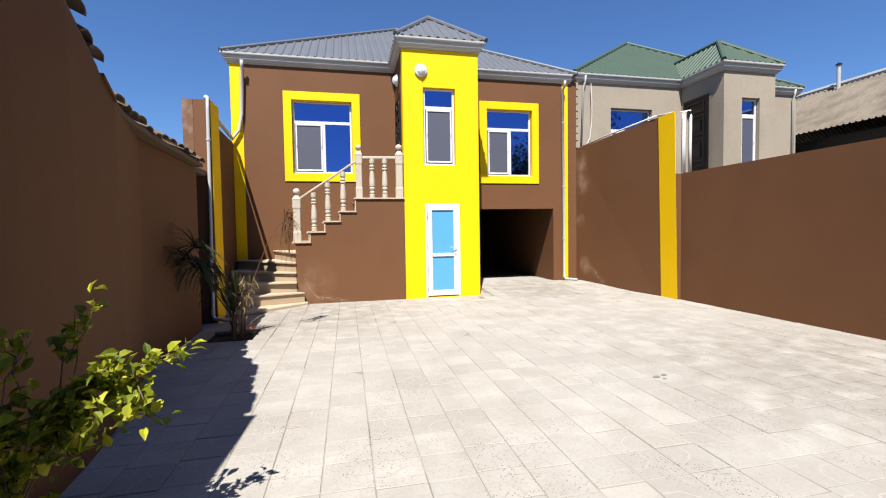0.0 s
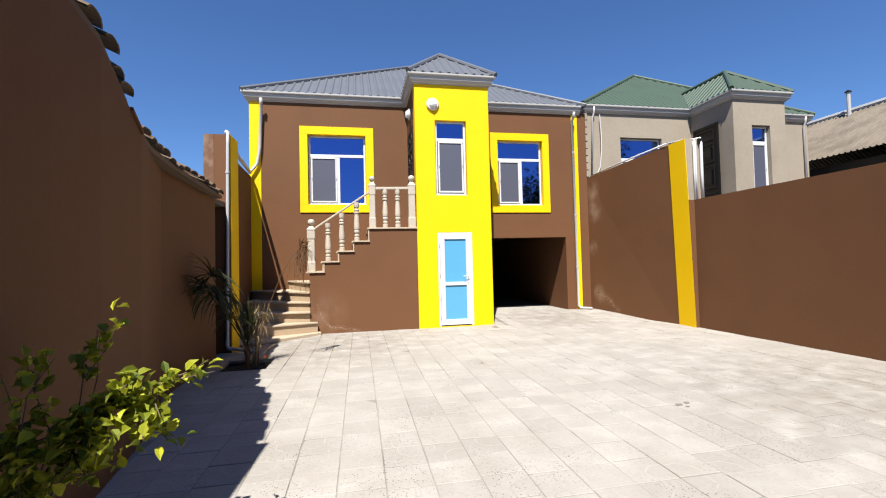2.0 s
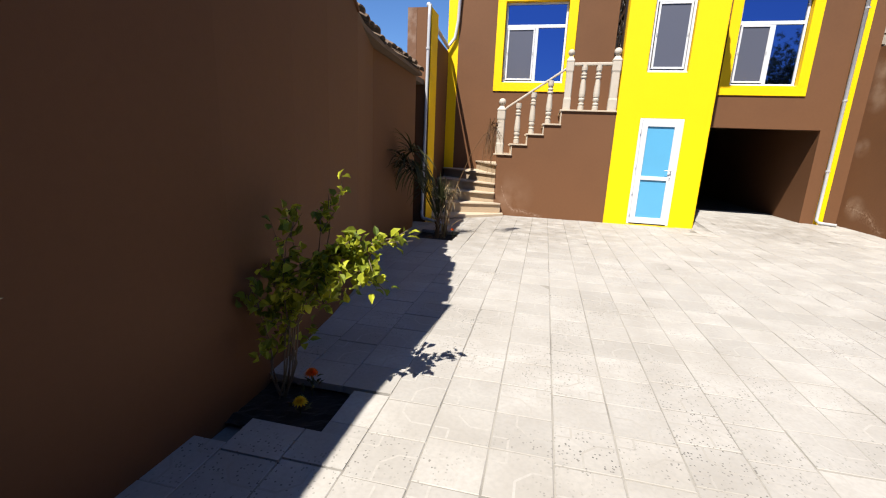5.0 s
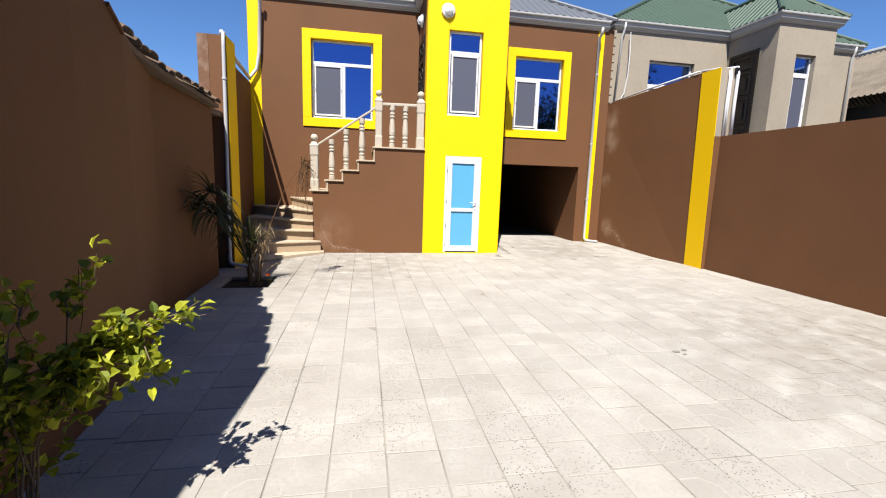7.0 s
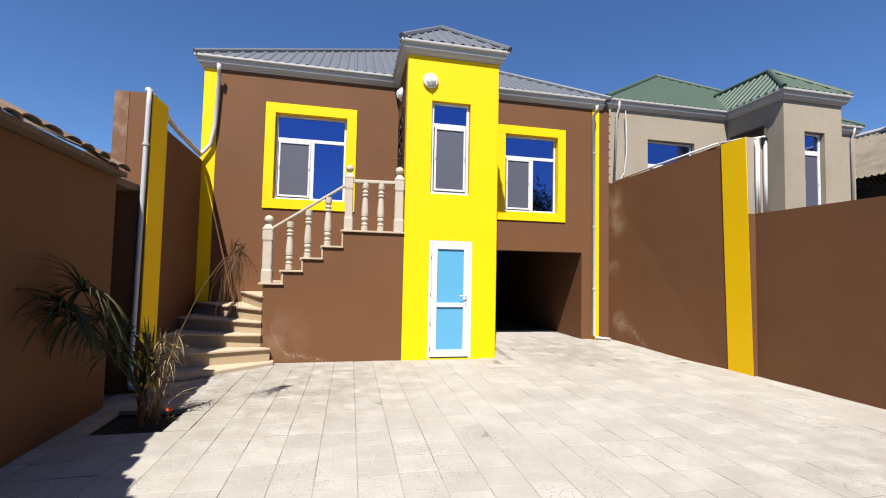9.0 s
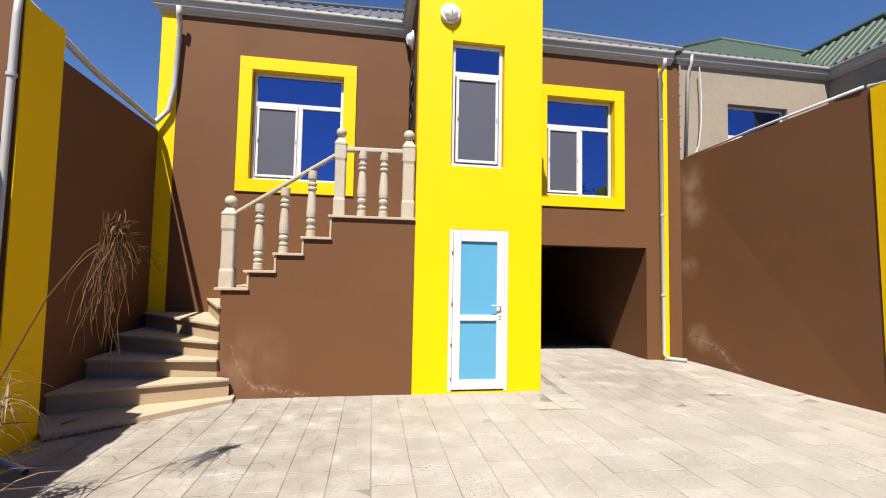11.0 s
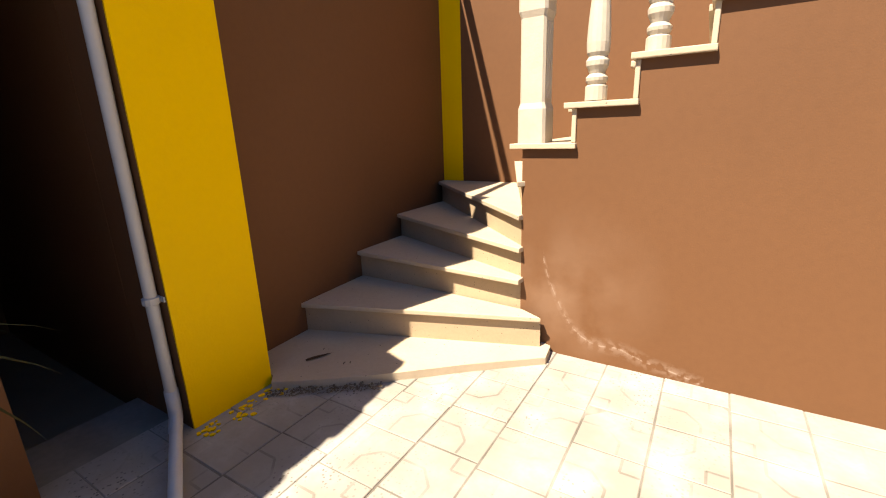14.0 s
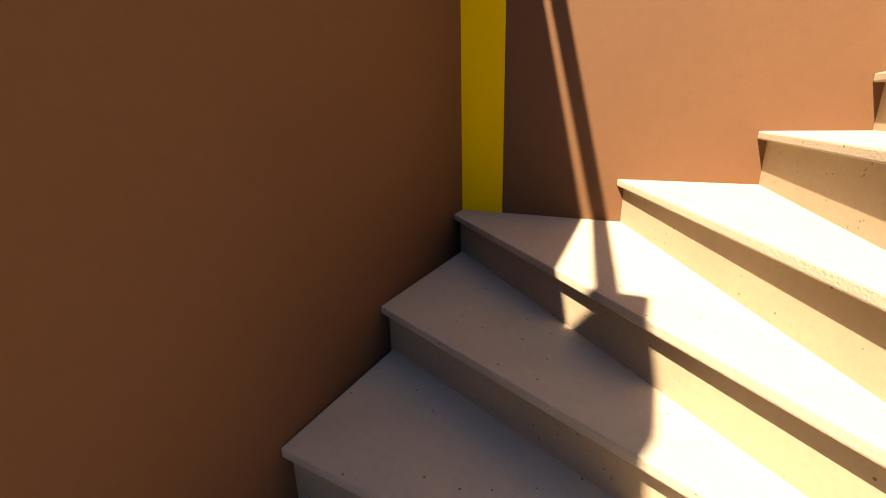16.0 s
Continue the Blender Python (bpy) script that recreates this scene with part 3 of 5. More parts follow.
def hip_roof(parent, x0, x1, y0, y1, ze, apex_x, apex_y, za, tower, mat, cap_mat):
    """A pyramid roof with a small tower roof that runs into its front slope."""
    ap = Vector((apex_x, apex_y, za))
    slopes = [[(x0, y0, ze), (x1, y0, ze), ap], [(x1, y0, ze), (x1, y1, ze), ap], [(x1, y1, ze), (x0, y1, ze), ap], [(x0, y1, ze), (x0, y0, ze), ap]]
    for s in slopes:
        part("roof_slope", sheet_roof(bmesh.new(), s), mat, parent)
    tx0, tx1, ty, tax, tay, taz = tower
    yr = y0 + (taz - ze) / (za - ze) * (apex_y - y0)
    a, b = Vector((tax, tay, taz)), Vector((tax, yr, taz))
    part("tower_roof_slope", sheet_roof(bmesh.new(), [(tx0, ty, ze + .01), (tx1, ty, ze + .01), a]), mat, parent)
    part("tower_roof_slope", sheet_roof(bmesh.new(), [(tx0, y0, ze + .01), (tx0, ty, ze + .01), a, b]), mat, parent)
    part("tower_roof_slope", sheet_roof(bmesh.new(), [(tx1, ty, ze + .01), (tx1, y0, ze + .01), b, a]), mat, parent)
    bm = bmesh.new()
    up = Vector((0, 0, 0.03))
    for p, q in (((x0, y0, ze), ap), ((x1, y0, ze), ap), ((x0, y1, ze), ap), ((x1, y1, ze), ap), ((tx0, ty, ze), a), ((tx1, ty, ze), a), (a, b)):
        ridge_cap(bm, Vector(p) + up, Vector(q) + up)
    part("ridge_cap", bm, cap_mat, parent)


hip_roof(house, -3.90, 4.86, 1.355, 9.4, 5.552, 0.48, 5.2, 8.06, (-0.148, 1.83, -0.15, 0.83, 1.3, 6.63), ROOF_GREY, ROOF_GREY)


def window_unit(parent, x0, x1, z0, z1, y, ztran, xmull, screen_left=True, border=0.0):
    """A white plastic window: frame, transom, mullion, blue panes, a screened sash and, if asked, a raised yellow border."""
    w = part("window", bevel(boxes((x0, x1, y, y + 0.06, z0, z0 + 0.045), (x0, x1, y, y + 0.06, z1 - 0.045, z1),
                                   (x0, x0 + 0.045, y + 0.001, y + 0.059, z0 + 0.045, z1 - 0.045), (x1 - 0.045, x1, y + 0.001, y + 0.059, z0 + 0.045, z1 - 0.045)), 0.004, 1),
             PVC, parent, "white plastic window frame with blue glass")
    part("transom", bevel(boxes((x0 + 0.045, x1 - 0.045, y - 0.004, y + 0.055, ztran - 0.035, ztran + 0.035)), 0.004, 1), PVC, w)
    part("pane", boxes((x0 + 0.05, x1 - 0.05, y + 0.025, y + 0.04, ztran + 0.03, z1 - 0.05)), GLASS, w, "blue reflecting glass")
    if xmull:
        part("mullion", bevel(boxes((xmull - 0.035, xmull + 0.035, y - 0.003, y + 0.055, z0 + 0.045, ztran - 0.035)), 0.004, 1), PVC, w)
        part("pane", boxes((xmull + 0.03, x1 - 0.05, y + 0.025, y + 0.04, z0 + 0.05, ztran - 0.03)), GLASS, w, "blue reflecting glass")
        sx0, sx1 = x0 + 0.06, xmull - 0.038
    else:
        sx0, sx1 = x0 + 0.06, x1 - 0.06
    sz0, sz1 = z0 + 0.06, ztran - 0.04
    part("sash", bevel(boxes((sx0, sx1, y - 0.016, y + 0.03, sz0, sz0 + 0.036), (sx0, sx1, y - 0.016, y + 0.03, sz1 - 0.036, sz1),
                             (sx0, sx0 + 0.036, y - 0.015, y + 0.029, sz0 + 0.036, sz1 - 0.036), (sx1 - 0.036, sx1, y - 0.015, y + 0.029, sz0 + 0.036, sz1 - 0.036)), 0.003, 1), PVC, w)
    part("insect_screen", boxes((sx0 + 0.03, sx1 - 0.03, y + 0.0, y + 0.006, sz0 + 0.03, sz1 - 0.03)), SCREEN, w, "grey insect screen")
    for xs in (sx0 + 0.012, sx1 - 0.03):
        zh = (sz0 + sz1) / 2
        part("screen_catch", boxes((xs, xs + 0.018, y - 0.028, y - 0.014, zh, zh + 0.05)), PIPE, w)
    part("sill", bevel(boxes((x0 - 0.005, x1 + 0.005, y - 0.05, y + 0.02, z0 - 0.012, z0 + 0.01)), 0.003, 1), PVC, w)
    return w


for (x0, x1, z0, z1), xm, outer in ((WL, -1.71, (-2.61, -0.85, 2.69, 4.79)), (WR, 3.03, (2.17, 3.80, 2.68, 4.785))):
    window_unit(house, x0 + 0.01, x1 - 0.01, z0 + 0.01, z1 - 0.005, FY + 0.10, 4.10, xm)
    ox0, ox1, oz0, oz1 = outer
    p = 0.025
    part("window_border", bevel(boxes((ox0, ox1, FY - p, FY + 0.1, oz0, z0 + 0.005), (ox0, ox1, FY - p, FY + 0.1, z1 - 0.005, oz1),
                                      (ox0, x0 + 0.005, FY - p, FY + 0.1, z0 + 0.005, z1 - 0.005), (x1 - 0.005, ox1, FY - p, FY + 0.1, z0 + 0.005, z1 - 0.005)), 0.003, 1),
         YELLOW, house, "raised yellow window surround")
window_unit(house, WT[0] + 0.01, WT[1] - 0.01, WT[2] + 0.01, WT[3] - 0.005, 0.07, 4.14, None)

# basement door
DX0, DX1, DZ1 = 0.445, 1.225, 2.07
door = part("basement_door", bevel(boxes((DX0, DX0 + 0.05, 0.0, 0.07, 0.02, DZ1), (DX1 - 0.05, DX1, 0.0, 0.07, 0.02, DZ1), (DX0 + 0.05, DX1 - 0.05, 0.001, 0.069, DZ1 - 0.05, DZ1)), 0.004, 1),
            PVC, house, "white plastic door with two sky-blue panels")
lx0, lx1, lz0, lz1 = DX0 + 0.052, DX1 - 0.052, 0.045, DZ1 - 0.052
part("leaf_frame", bevel(boxes((lx0, lx0 + 0.10, -0.012, 0.05, lz0, lz1), (lx1 - 0.10, lx1, -0.012, 0.05, lz0, lz1), (lx0 + 0.10, lx1 - 0.10, -0.011, 0.049, lz1 - 0.10, lz1),
                               (lx0 + 0.10, lx1 - 0.10, -0.011, 0.049, 0.905, 0.98), (lx0 + 0.10, lx1 - 0.10, -0.011, 0.049, lz0, lz0 + 0.12)), 0.006, 2), PVC, door)
part("panel", boxes((lx0 + 0.09, lx1 - 0.09, 0.014, 0.034, 0.97, lz1 - 0.09)), PANEL, door, "sky-blue plastic panel")
part("panel", boxes((lx0 + 0.09, lx1 - 0.09, 0.014, 0.034, lz0 + 0.11, 0.915)), PANEL, door, "sky-blue plastic panel")
# black strip stands in for the shade in the gap under the door
part("threshold", boxes((DX0, DX1, 0.003, 0.08, -0.02, 0.04)), GAP_BLACK, door, "sill blackened for the shaded gap under the door")
for z in (0.2, 0.62, 1.13, 1.78):
    bm = bmesh.new()
    tube(bm, [(DX0 + 0.035, -0.02, z), (DX0 + 0.035, -0.02, z + 0.09)], 0.011, 8)
    part("hinge", bm, PVC, door)
bm = bevel(boxes((1.098, 1.128, -0.02, -0.012, 0.93, 1.15)), 0.006, 2)
tube(bm, [(1.113, -0.016, 1.10), (1.113, -0.06, 1.10), (1.10, -0.065, 1.10), (0.99, -0.065, 1.105)], 0.009, 8)
tube(bm, [(1.113, -0.026, 0.975), (1.113, -0.014, 0.975)], 0.012, 8)
part("door_handle", bm, PVC, door, "white lever handle with lock plate", smooth=True)

# iron entrance door on the tower's flank, over the landing
entrance = part("entrance_door", boxes((0.02, 0.08, 0.42, 1.32, 2.22, 4.55)), IRON, house, "black wrought-iron entrance door with scrolls")
bm = boxes((-0.02, 0.02, 0.42, 0.50, 2.22, 4.55), (-0.02, 0.02, 1.24, 1.32, 2.22, 4.55), (-0.02, 0.02, 0.50, 1.24, 4.05, 4.13), (-0.02, 0.02, 0.50, 1.24, 4.47, 4.55), (-0.02, 0.02, 0.84, 0.90, 2.22, 4.05))
part("door_frame", bm, IRON, entrance)
for cy in (0.67, 1.07):
    for cz in (2.6, 3.0, 3.4, 3.8, 4.3):
        bm = bmesh.new()
        pts = [(-0.015, cy + 0.14 * (1 - k / 22) * math.cos(k * 0.55), cz + 0.17 * (1 - k / 22) * math.sin(k * 0.55)) for k in range(20)]
        tube(bm, pts, 0.013, 6)
        part("scroll", bm, IRON, entrance, smooth=True)
bm = bmesh.new()
tube(bm, [(-0.03, 0.80, 3.1), (-0.06, 0.80, 3.12), (-0.06, 0.80, 3.4), (-0.03, 0.80, 3.42)], 0.012, 8)
part("door_pull", bm, IRON, entrance)


def downpipe(name, parent, pts, r=0.045, clamps=()):
    p = part(name, tube(bmesh.new(), pts, r, 12), PIPE, parent, "pale plastic rainwater downpipe", smooth=True)
    for c in clamps:
        part("clamp", lathe(bmesh.new(), [(r + 0.002, -0.018), (r + 0.01, -0.014), (r + 0.01, 0.014), (r + 0.002, 0.018)], c[0], c[1], 12, c[2]), PIPE, p)
    return p


downpipe("downpipe", house, [(-3.44, 1.29, 5.36), (-3.44, 1.31, 5.24), (-3.46, 1.42, 5.12), (-3.50, 1.43, 4.2), (-3.56, 1.43, 3.84), (-3.72, 1.40, 3.63), (-3.68, 1.28, 3.60), (-3.58, -0.2, 3.63), (-3.40, -1.56, 3.69)], 0.036)
downpipe("downpipe", house, [(4.47, 1.29, 5.36), (4.47, 1.31, 5.24), (4.475, 1.43, 5.16), (4.49, 1.43, 0.18), (4.53, 1.40, 0.12), (4.78, 1.24, 0.11)], 0.033, ((4.487, 1.43, 4.3), (4.487, 1.43, 2.6), (4.487, 1.43, 1.2)))
pipe = downpipe("downpipe", wall_stairs, [(-3.375, -1.52, 3.685), (-3.372, -1.585, 3.665), (-3.372, -1.597, 3.48), (-3.402, -1.597, 0.15), (-3.385, -1.607, 0.085), (-2.89, -1.88, 0.042)], 0.027, ((-3.376, -1.597, 3.0), (-3.398, -1.597, 0.68)))
part("clamp_arm", boxes((-3.41, -3.35, -1.567, -1.55, 0.668, 0.692)), PIPE, pipe)
part("socket", tube(bmesh.new(), [(-3.402, -1.597, 0.22), (-3.403, -1.597, 0.13), (-3.382, -1.609, 0.082), (-3.30, -1.657, 0.072)], 0.031, 12), PIPE, pipe, smooth=True)
# dark disc stands in for the shaded inside of the pipe
part("outlet_mouth", tube(bmesh.new(), [(-2.895, -1.877, 0.0425), (-2.8885, -1.8808, 0.0419)], 0.0225, 12), SHADE_BLACK, pipe)


def wall_lamp(base, out, label):
    """A round bulkhead lamp: rim, ribbed glass dome, guard bar."""
    t = thing("wall_lamp", base, label, "wall lamp", "bulkhead lamps on the tower")
    z = Vector(out).to_track_quat("Z", "Y").to_matrix().to_4x4()
    m = Matrix.Translation(base) @ z

    def turned(profile, n=20):
        b = lathe(bmesh.new(), profile, 0, 0, n)
        bmesh.ops.transform(b, matrix=m, verts=b.verts[:])
        return b
    part("rim", turned([(0.10, 0.0), (0.135, 0.005), (0.14, 0.03), (0.125, 0.05), (0.10, 0.052), (0.098, 0.03)]), PVC, t, smooth=True)
    part("dome", turned([(0.10, 0.03), (0.098, 0.055), (0.08, 0.085), (0.045, 0.105), (0.01, 0.11)]), LAMPGLASS, t, "frosted glass dome", smooth=True)
    b = bmesh.new()
    tube(b, [(0, -0.11, 0.05), (0, -0.07, 0.105), (0, 0, 0.125), (0, 0.07, 0.105), (0, 0.11, 0.05)], 0.007, 6)
    bmesh.ops.transform(b, matrix=m, verts=b.verts[:])
    part("guard", b, PVC, t)
    return t


LAMPGLASS = material("frosted_glass", (0.75, 0.77, 0.8), 0.25, grain=0.1, scale=80)
wall_lamp((0.40, 0.0, 4.90), (0, -1, 0), "round white bulkhead lamp on yellow wall")
wall_lamp((0.0, 0.75, 4.92), (-1, 0, 0), "round white bulkhead lamp above iron door")

# ---- stairs ----
stairs = thing("staircase", (-2.6, 0.4, 0), "winding limestone outside stairs with carved balustrade", "staircase")


def xw(y):
    """The stairs' side wall runs slightly aslant."""
    return -3.60 - 0.046 * (y + 1.1)


NOSE = [((xw(-0.61), -0.61), (-2.095, -0.095), 0.26), ((xw(0.016), 0.016), (-2.248, -0.075), 0.47), ((xw(0.594), 0.594), (-2.256, -0.053), 0.667),
        ((xw(1.37), 1.37), (-2.264, -0.045), 0.868), ((-2.93, 1.5), (-2.275, -0.045), 1.07), ((-2.415, 1.5), (-2.30, 0.0), 1.285),
        ((-2.10, 1.5), (-2.05, 0.0), 1.485), ((-1.76, 1.5), (-1.73, 0.0), 1.695), ((-1.42, 1.5), (-1.40, 0.0), 1.91), ((-1.07, 1.5), (-1.07, 0.0), 2.19)]

def back_off(a, b, d):
    """The nosing line moved d backwards, to where the riser stands."""
    n = Vector((b[1] - a[1], -(b[0] - a[0]))).normalized()
    if n.y < 0 and n.x < 0.9 and n.y < -abs(n.x) * 0.2:
        n = -n
    if n.x < 0 and abs(n.y) < 0.5:
        n = -n
    return (a[0] + n.x * d, a[1] + n.y * d), (b[0] + n.x * d, b[1] + n.y * d)


for i in range(9):
    a, b, z = NOSE[i]
    prev = NOSE[i - 1][2] if i else 0.05
    c, d, _ = NOSE[i + 1]
    c2, d2 = back_off(c, d, 0.06)
    if i >= 5:
        b, d2 = (b[0], 0.157), (d2[0], 0.157)
    elif 0 < i < 4:
        d2 = (-2.246, 0.03)
    pts = [a, b, d2, c2]
    if i == 3:
        pts.append((xw(1.5), 1.5))
    bm = prism(bmesh.new(), [(x, min(y, 1.5), z - 0.032) for x, y in pts], (0, 0, 0.032))
    part("tread", bevel(bm, 0.006, 2), LIMESTONE, stairs, "pale limestone tread")
    ra, rb = back_off(a, b, 0.035)
    sa, sb = back_off(a, b, 0.065)
    if 0 < i < 5:
        rb, sb = (-2.255, max(rb[1], 0.006)), (-2.255, max(sb[1], 0.03))
    bm = prism(bmesh.new(), [(ra[0], min(ra[1], 1.499), prev - 0.03), (rb[0], rb[1], prev - 0.03), (sb[0], sb[1], prev - 0.03), (sa[0], min(sa[1], 1.499), prev - 0.03)], (0, 0, z - 0.032 - prev + 0.03))
    part("riser", bm, RISER, stairs, "honey-coloured stone riser")
    ea, eb = back_off(a, b, 0.064)
    if 0 < i < 4:
        eb, d2 = (-2.255, max(eb[1], 0.02)), (-2.255, max(d2[1], 0.03))
    if i >= 4:
        eb, d2 = (eb[0], max(eb[1], 0.16)), (d2[0], max(d2[1], 0.16))
    core = [(ea[0], min(ea[1], 1.498)), eb, d2, (c2[0], min(c2[1], 1.498))]
    if i == 3:
        core.append((xw(1.498), 1.498))
    part("core", prism(bmesh.new(), [(x, y, -0.1) for x, y in core], (0, 0, z - 0.034 + 0.1)), CONCRETE, stairs)
# bottom slab with a slightly bowed front
bm = prism(bmesh.new(), [(xw(-1.09), -1.09, -0.05), (-3.33, -1.09, -0.05), (-3.28, -1.15, -0.05), (-3.0, -0.96, -0.05), (-2.72, -0.74, -0.05), (-2.40, -0.46, -0.05), (-2.03, -0.17, -0.05), (-2.05, -0.02, -0.05), (-2.3, 0.1, -0.05), (xw(-0.3), -0.3, -0.05)], (0, 0, 0.10))
part("bottom_slab", bevel(bm, 0.005, 2), LIMESTONE, stairs, "pale limestone slab")
part("riser", boxes((-1.04, -1.01, 0.10, 1.499, 1.9, 2.16)), RISER, stairs)
part("landing", bevel(boxes((-1.07, -0.002, 0.14, 1.499, 2.158, 2.19)), 0.005, 2), LIMESTONE, stairs, "limestone landing")
part("core", boxes((-1.005, -0.002, 0.16, 1.497, -0.1, 2.157)), CONCRETE, stairs)
# parapet wall with stepped coping
COPE = [(-2.33, -1.95, 1.287), (-2.02, -1.65, 1.497), (-1.70, -1.34, 1.71), (-1.385, -1.02, 1.915), (-1.07, -0.002, 2.19)]
xs = [-2.262, -1.975, -1.665, -1.35, -1.035, -0.002]
bm = bmesh.new()
prism(bm, [(xs[0], 0.0, -0.1), (xs[5], 0.0, -0.1), (xs[5], 0.0, COPE[4][2] - .03)] + [p for k in (4, 3, 2, 1) for p in ((xs[k], 0.0, COPE[k][2] - .03), (xs[k], 0.0, COPE[k - 1][2] - .03))] + [(xs[0], 0.0, COPE[0][2] - .03)], (0, 0.155, 0))
part("parapet", bm, PARAPET, stairs, "brown painted stair parapet")
for k, (x0, x1, z) in enumerate(COPE):
    part("coping", bevel(boxes((x0, x1, -0.035, 0.185, z - 0.03, z)), 0.005, 2), LIMESTONE, stairs)
    if k < 4:
        part("coping_riser", bevel(boxes((x1 - 0.03, x1 - 0.006, -0.012, 0.17, z + 0.001, COPE[k + 1][2] - 0.031)), 0.003, 1), LIMESTONE, stairs)

# carved posts, balusters and rail
BY = 0.098


def newel(x, z0, h, w):
    bm = bmesh.new()
    r = w / 2
    sec = [(1.0, 0.0), (1.0, 0.20), (0.88, 0.235), (0.88, 0.70), (1.0, 0.735), (1.0, 0.90), (1.06, 0.91), (1.06, 0.93), (0.9, 0.945), (0.62, 0.985), (0.5, 1.0)]
    rings = []
    for s, u in sec:
        q = r * s
        k = q * 0.82
        rings.append([bm.verts.new((x + px, BY + py, z0 + u * h)) for px, py in ((-q, -k), (-k, -q), (k, -q), (q, -k), (q, k), (k, q), (-k, q), (-q, k))])
    for a, b in zip(rings, rings[1:]):
        for j in range(8):
            bm.faces.new((a[j], a[(j + 1) % 8], b[(j + 1) % 8], b[j]))
    bm.faces.new(rings[0][::-1])
    bm.faces.new(rings[-1])
    p = part("newel_post", bm, BALUSTER, stairs, "carved stone newel post with ball finial")
    flutes = bmesh.new()
    for sx in (-0.42, 0.0, 0.42):
        tube(flutes, [(x + 0.88 * r - 0.002, BY + sx * r, z0 + 0.26 * h), (x + 0.88 * r - 0.002, BY + sx * r, z0 + 0.68 * h)], 0.008, 6)
    part("fluting", flutes, BALUSTER, p)
    br = w * 0.44
    ball = [(0.4 * br, 0.0), (0.45 * br, 0.02)] + [(br * math.sin(math.pi * (0.15 + 0.85 * k / 9)), 0.02 + br * (1 - math.cos(math.pi * (0.15 + 0.85 * k / 9))) - 0.1 * br) for k in range(9)] + [(0.002, 0.02 + br * 1.9)]
    part("ball", lathe(bmesh.new(), ball, x, BY, 16, z0 + h - 0.005), BALUSTER, p, smooth=True)


newel(-2.222, 1.287, 0.95, 0.165)
newel(-0.95, 2.19, 0.99, 0.145)
newel(-0.095, 2.19, 1.0, 0.165)
BAL = [(0.058, 0.0), (0.058, 0.09), (0.046, 0.10), (0.056, 0.125), (0.058, 0.145), (0.040, 0.17), (0.046, 0.19), (0.058, 0.22), (0.060, 0.25), (0.048, 0.275),
       (0.058, 0.30), (0.061, 0.36), (0.058, 0.45), (0.052, 0.56), (0.044, 0.66), (0.040, 0.70), (0.056, 0.715), (0.058, 0.74), (0.040, 0.76), (0.054, 0.785), (0.056, 0.805),
       (0.038, 0.83), (0.044, 0.855), (0.056, 0.88), (0.056, 0.905), (0.058, 0.915), (0.058, 1.0)]
for x, z0, z1 in ((-1.885, 1.505, 2.30), (-1.60, 1.71, 2.51), (-1.285, 1.915, 2.74), (-0.675, 2.19, 3.03), (-0.405, 2.19, 3.03)):
    h = z1 - z0
    part("baluster", lathe(bmesh.new(), [(r, u * h) for r, u in BAL], x, BY, 16, z0), BALUSTER, stairs, "turned stone baluster", smooth=False)


def rail(a, b, w=0.10, t=0.055):
    a, b = Vector(a), Vector(b)
    up = Vector((0, 0, t))
    side = Vector((0, w / 2, 0))
    bm = prism(bmesh.new(), [a - side, b - side, b + side, a + side], up)
    return bevel(bm, 0.012, 2)


part("handrail", rail((-2.15, BY, 2.165), (-1.02, BY, 2.935), 0.092, 0.045), BALUSTER, stairs, "pale stone handrail")
part("handrail", rail((-0.885, BY, 3.015), (-0.175, BY, 3.025)), BALUSTER, stairs, "pale stone handrail")

# ---- neighbour's house ----
nb = thing("neighbour_house", (8.8, 4.5, 0), "unpainted cement-rendered house with green sheet roof", "house")
NY, NT = 1.725, 0.245
NW, NTW = (6.10, 7.43, 3.02, 4.85), (8.97, 9.54, 2.87, 4.84)
bm = bmesh.new()
pierced(bm, (5.06, NW[0], NW[1], 8.405), (-0.2, NW[2], NW[3], 5.60), NY, NY + 0.3, [NW])
part("front_wall", bm, CEMENT, nb, "bare grey cement render")
bm = bmesh.new()
pierced(bm, (8.405, NTW[0], NTW[1], 10.035), (-0.2, NTW[2], NTW[3], 5.60), NT, NT + 0.3, [NTW])
part("tower_front", bm, CEMENT, nb)
for row in ((8.405, 8.635, NT + 0.3, NY + 0.3, -0.2, 5.60), (9.815, 10.035, NT + 0.3, NY + 0.3, -0.2, 5.60), (10.035, 12.58, NY, NY + 0.3, -0.2, 5.60), (12.33, 12.58, NY + 0.3, 9.0, -0.2, 5.60), (5.06, 5.3, NY + 0.3, 9.0, -0.2, 5.60), (5.06, 12.58, 9.0, 9.2, -0.2, 5.60)):
    part("side_wall", boxes(row), CEMENT, nb)
bm = cornice(bmesh.new(), [(5.05, 9.2), (5.05, NY - 0.006), (8.399, NY - 0.006), (8.399, NT - 0.006), (10.041, NT - 0.006), (10.041, NY - 0.006), (12.586, NY - 0.006), (12.586, 9.2)], [(o, z + 0.155) for o, z in PROFILE])
part("cornice", bm, FASCIA, nb)
hip_roof(nb, 4.90, 12.73, 1.58, 9.4, 5.71, 8.82, 4.9, 8.12, (8.262, 10.185, 0.105, 9.22, 1.27, 6.69), ROOF_GREEN, ROOF_GREEN)
window_unit(nb, NW[0] + 0.01, NW[1] - 0.01, NW[2] + 0.01, NW[3] - 0.01, NY + 0.10, 4.24, 6.81)
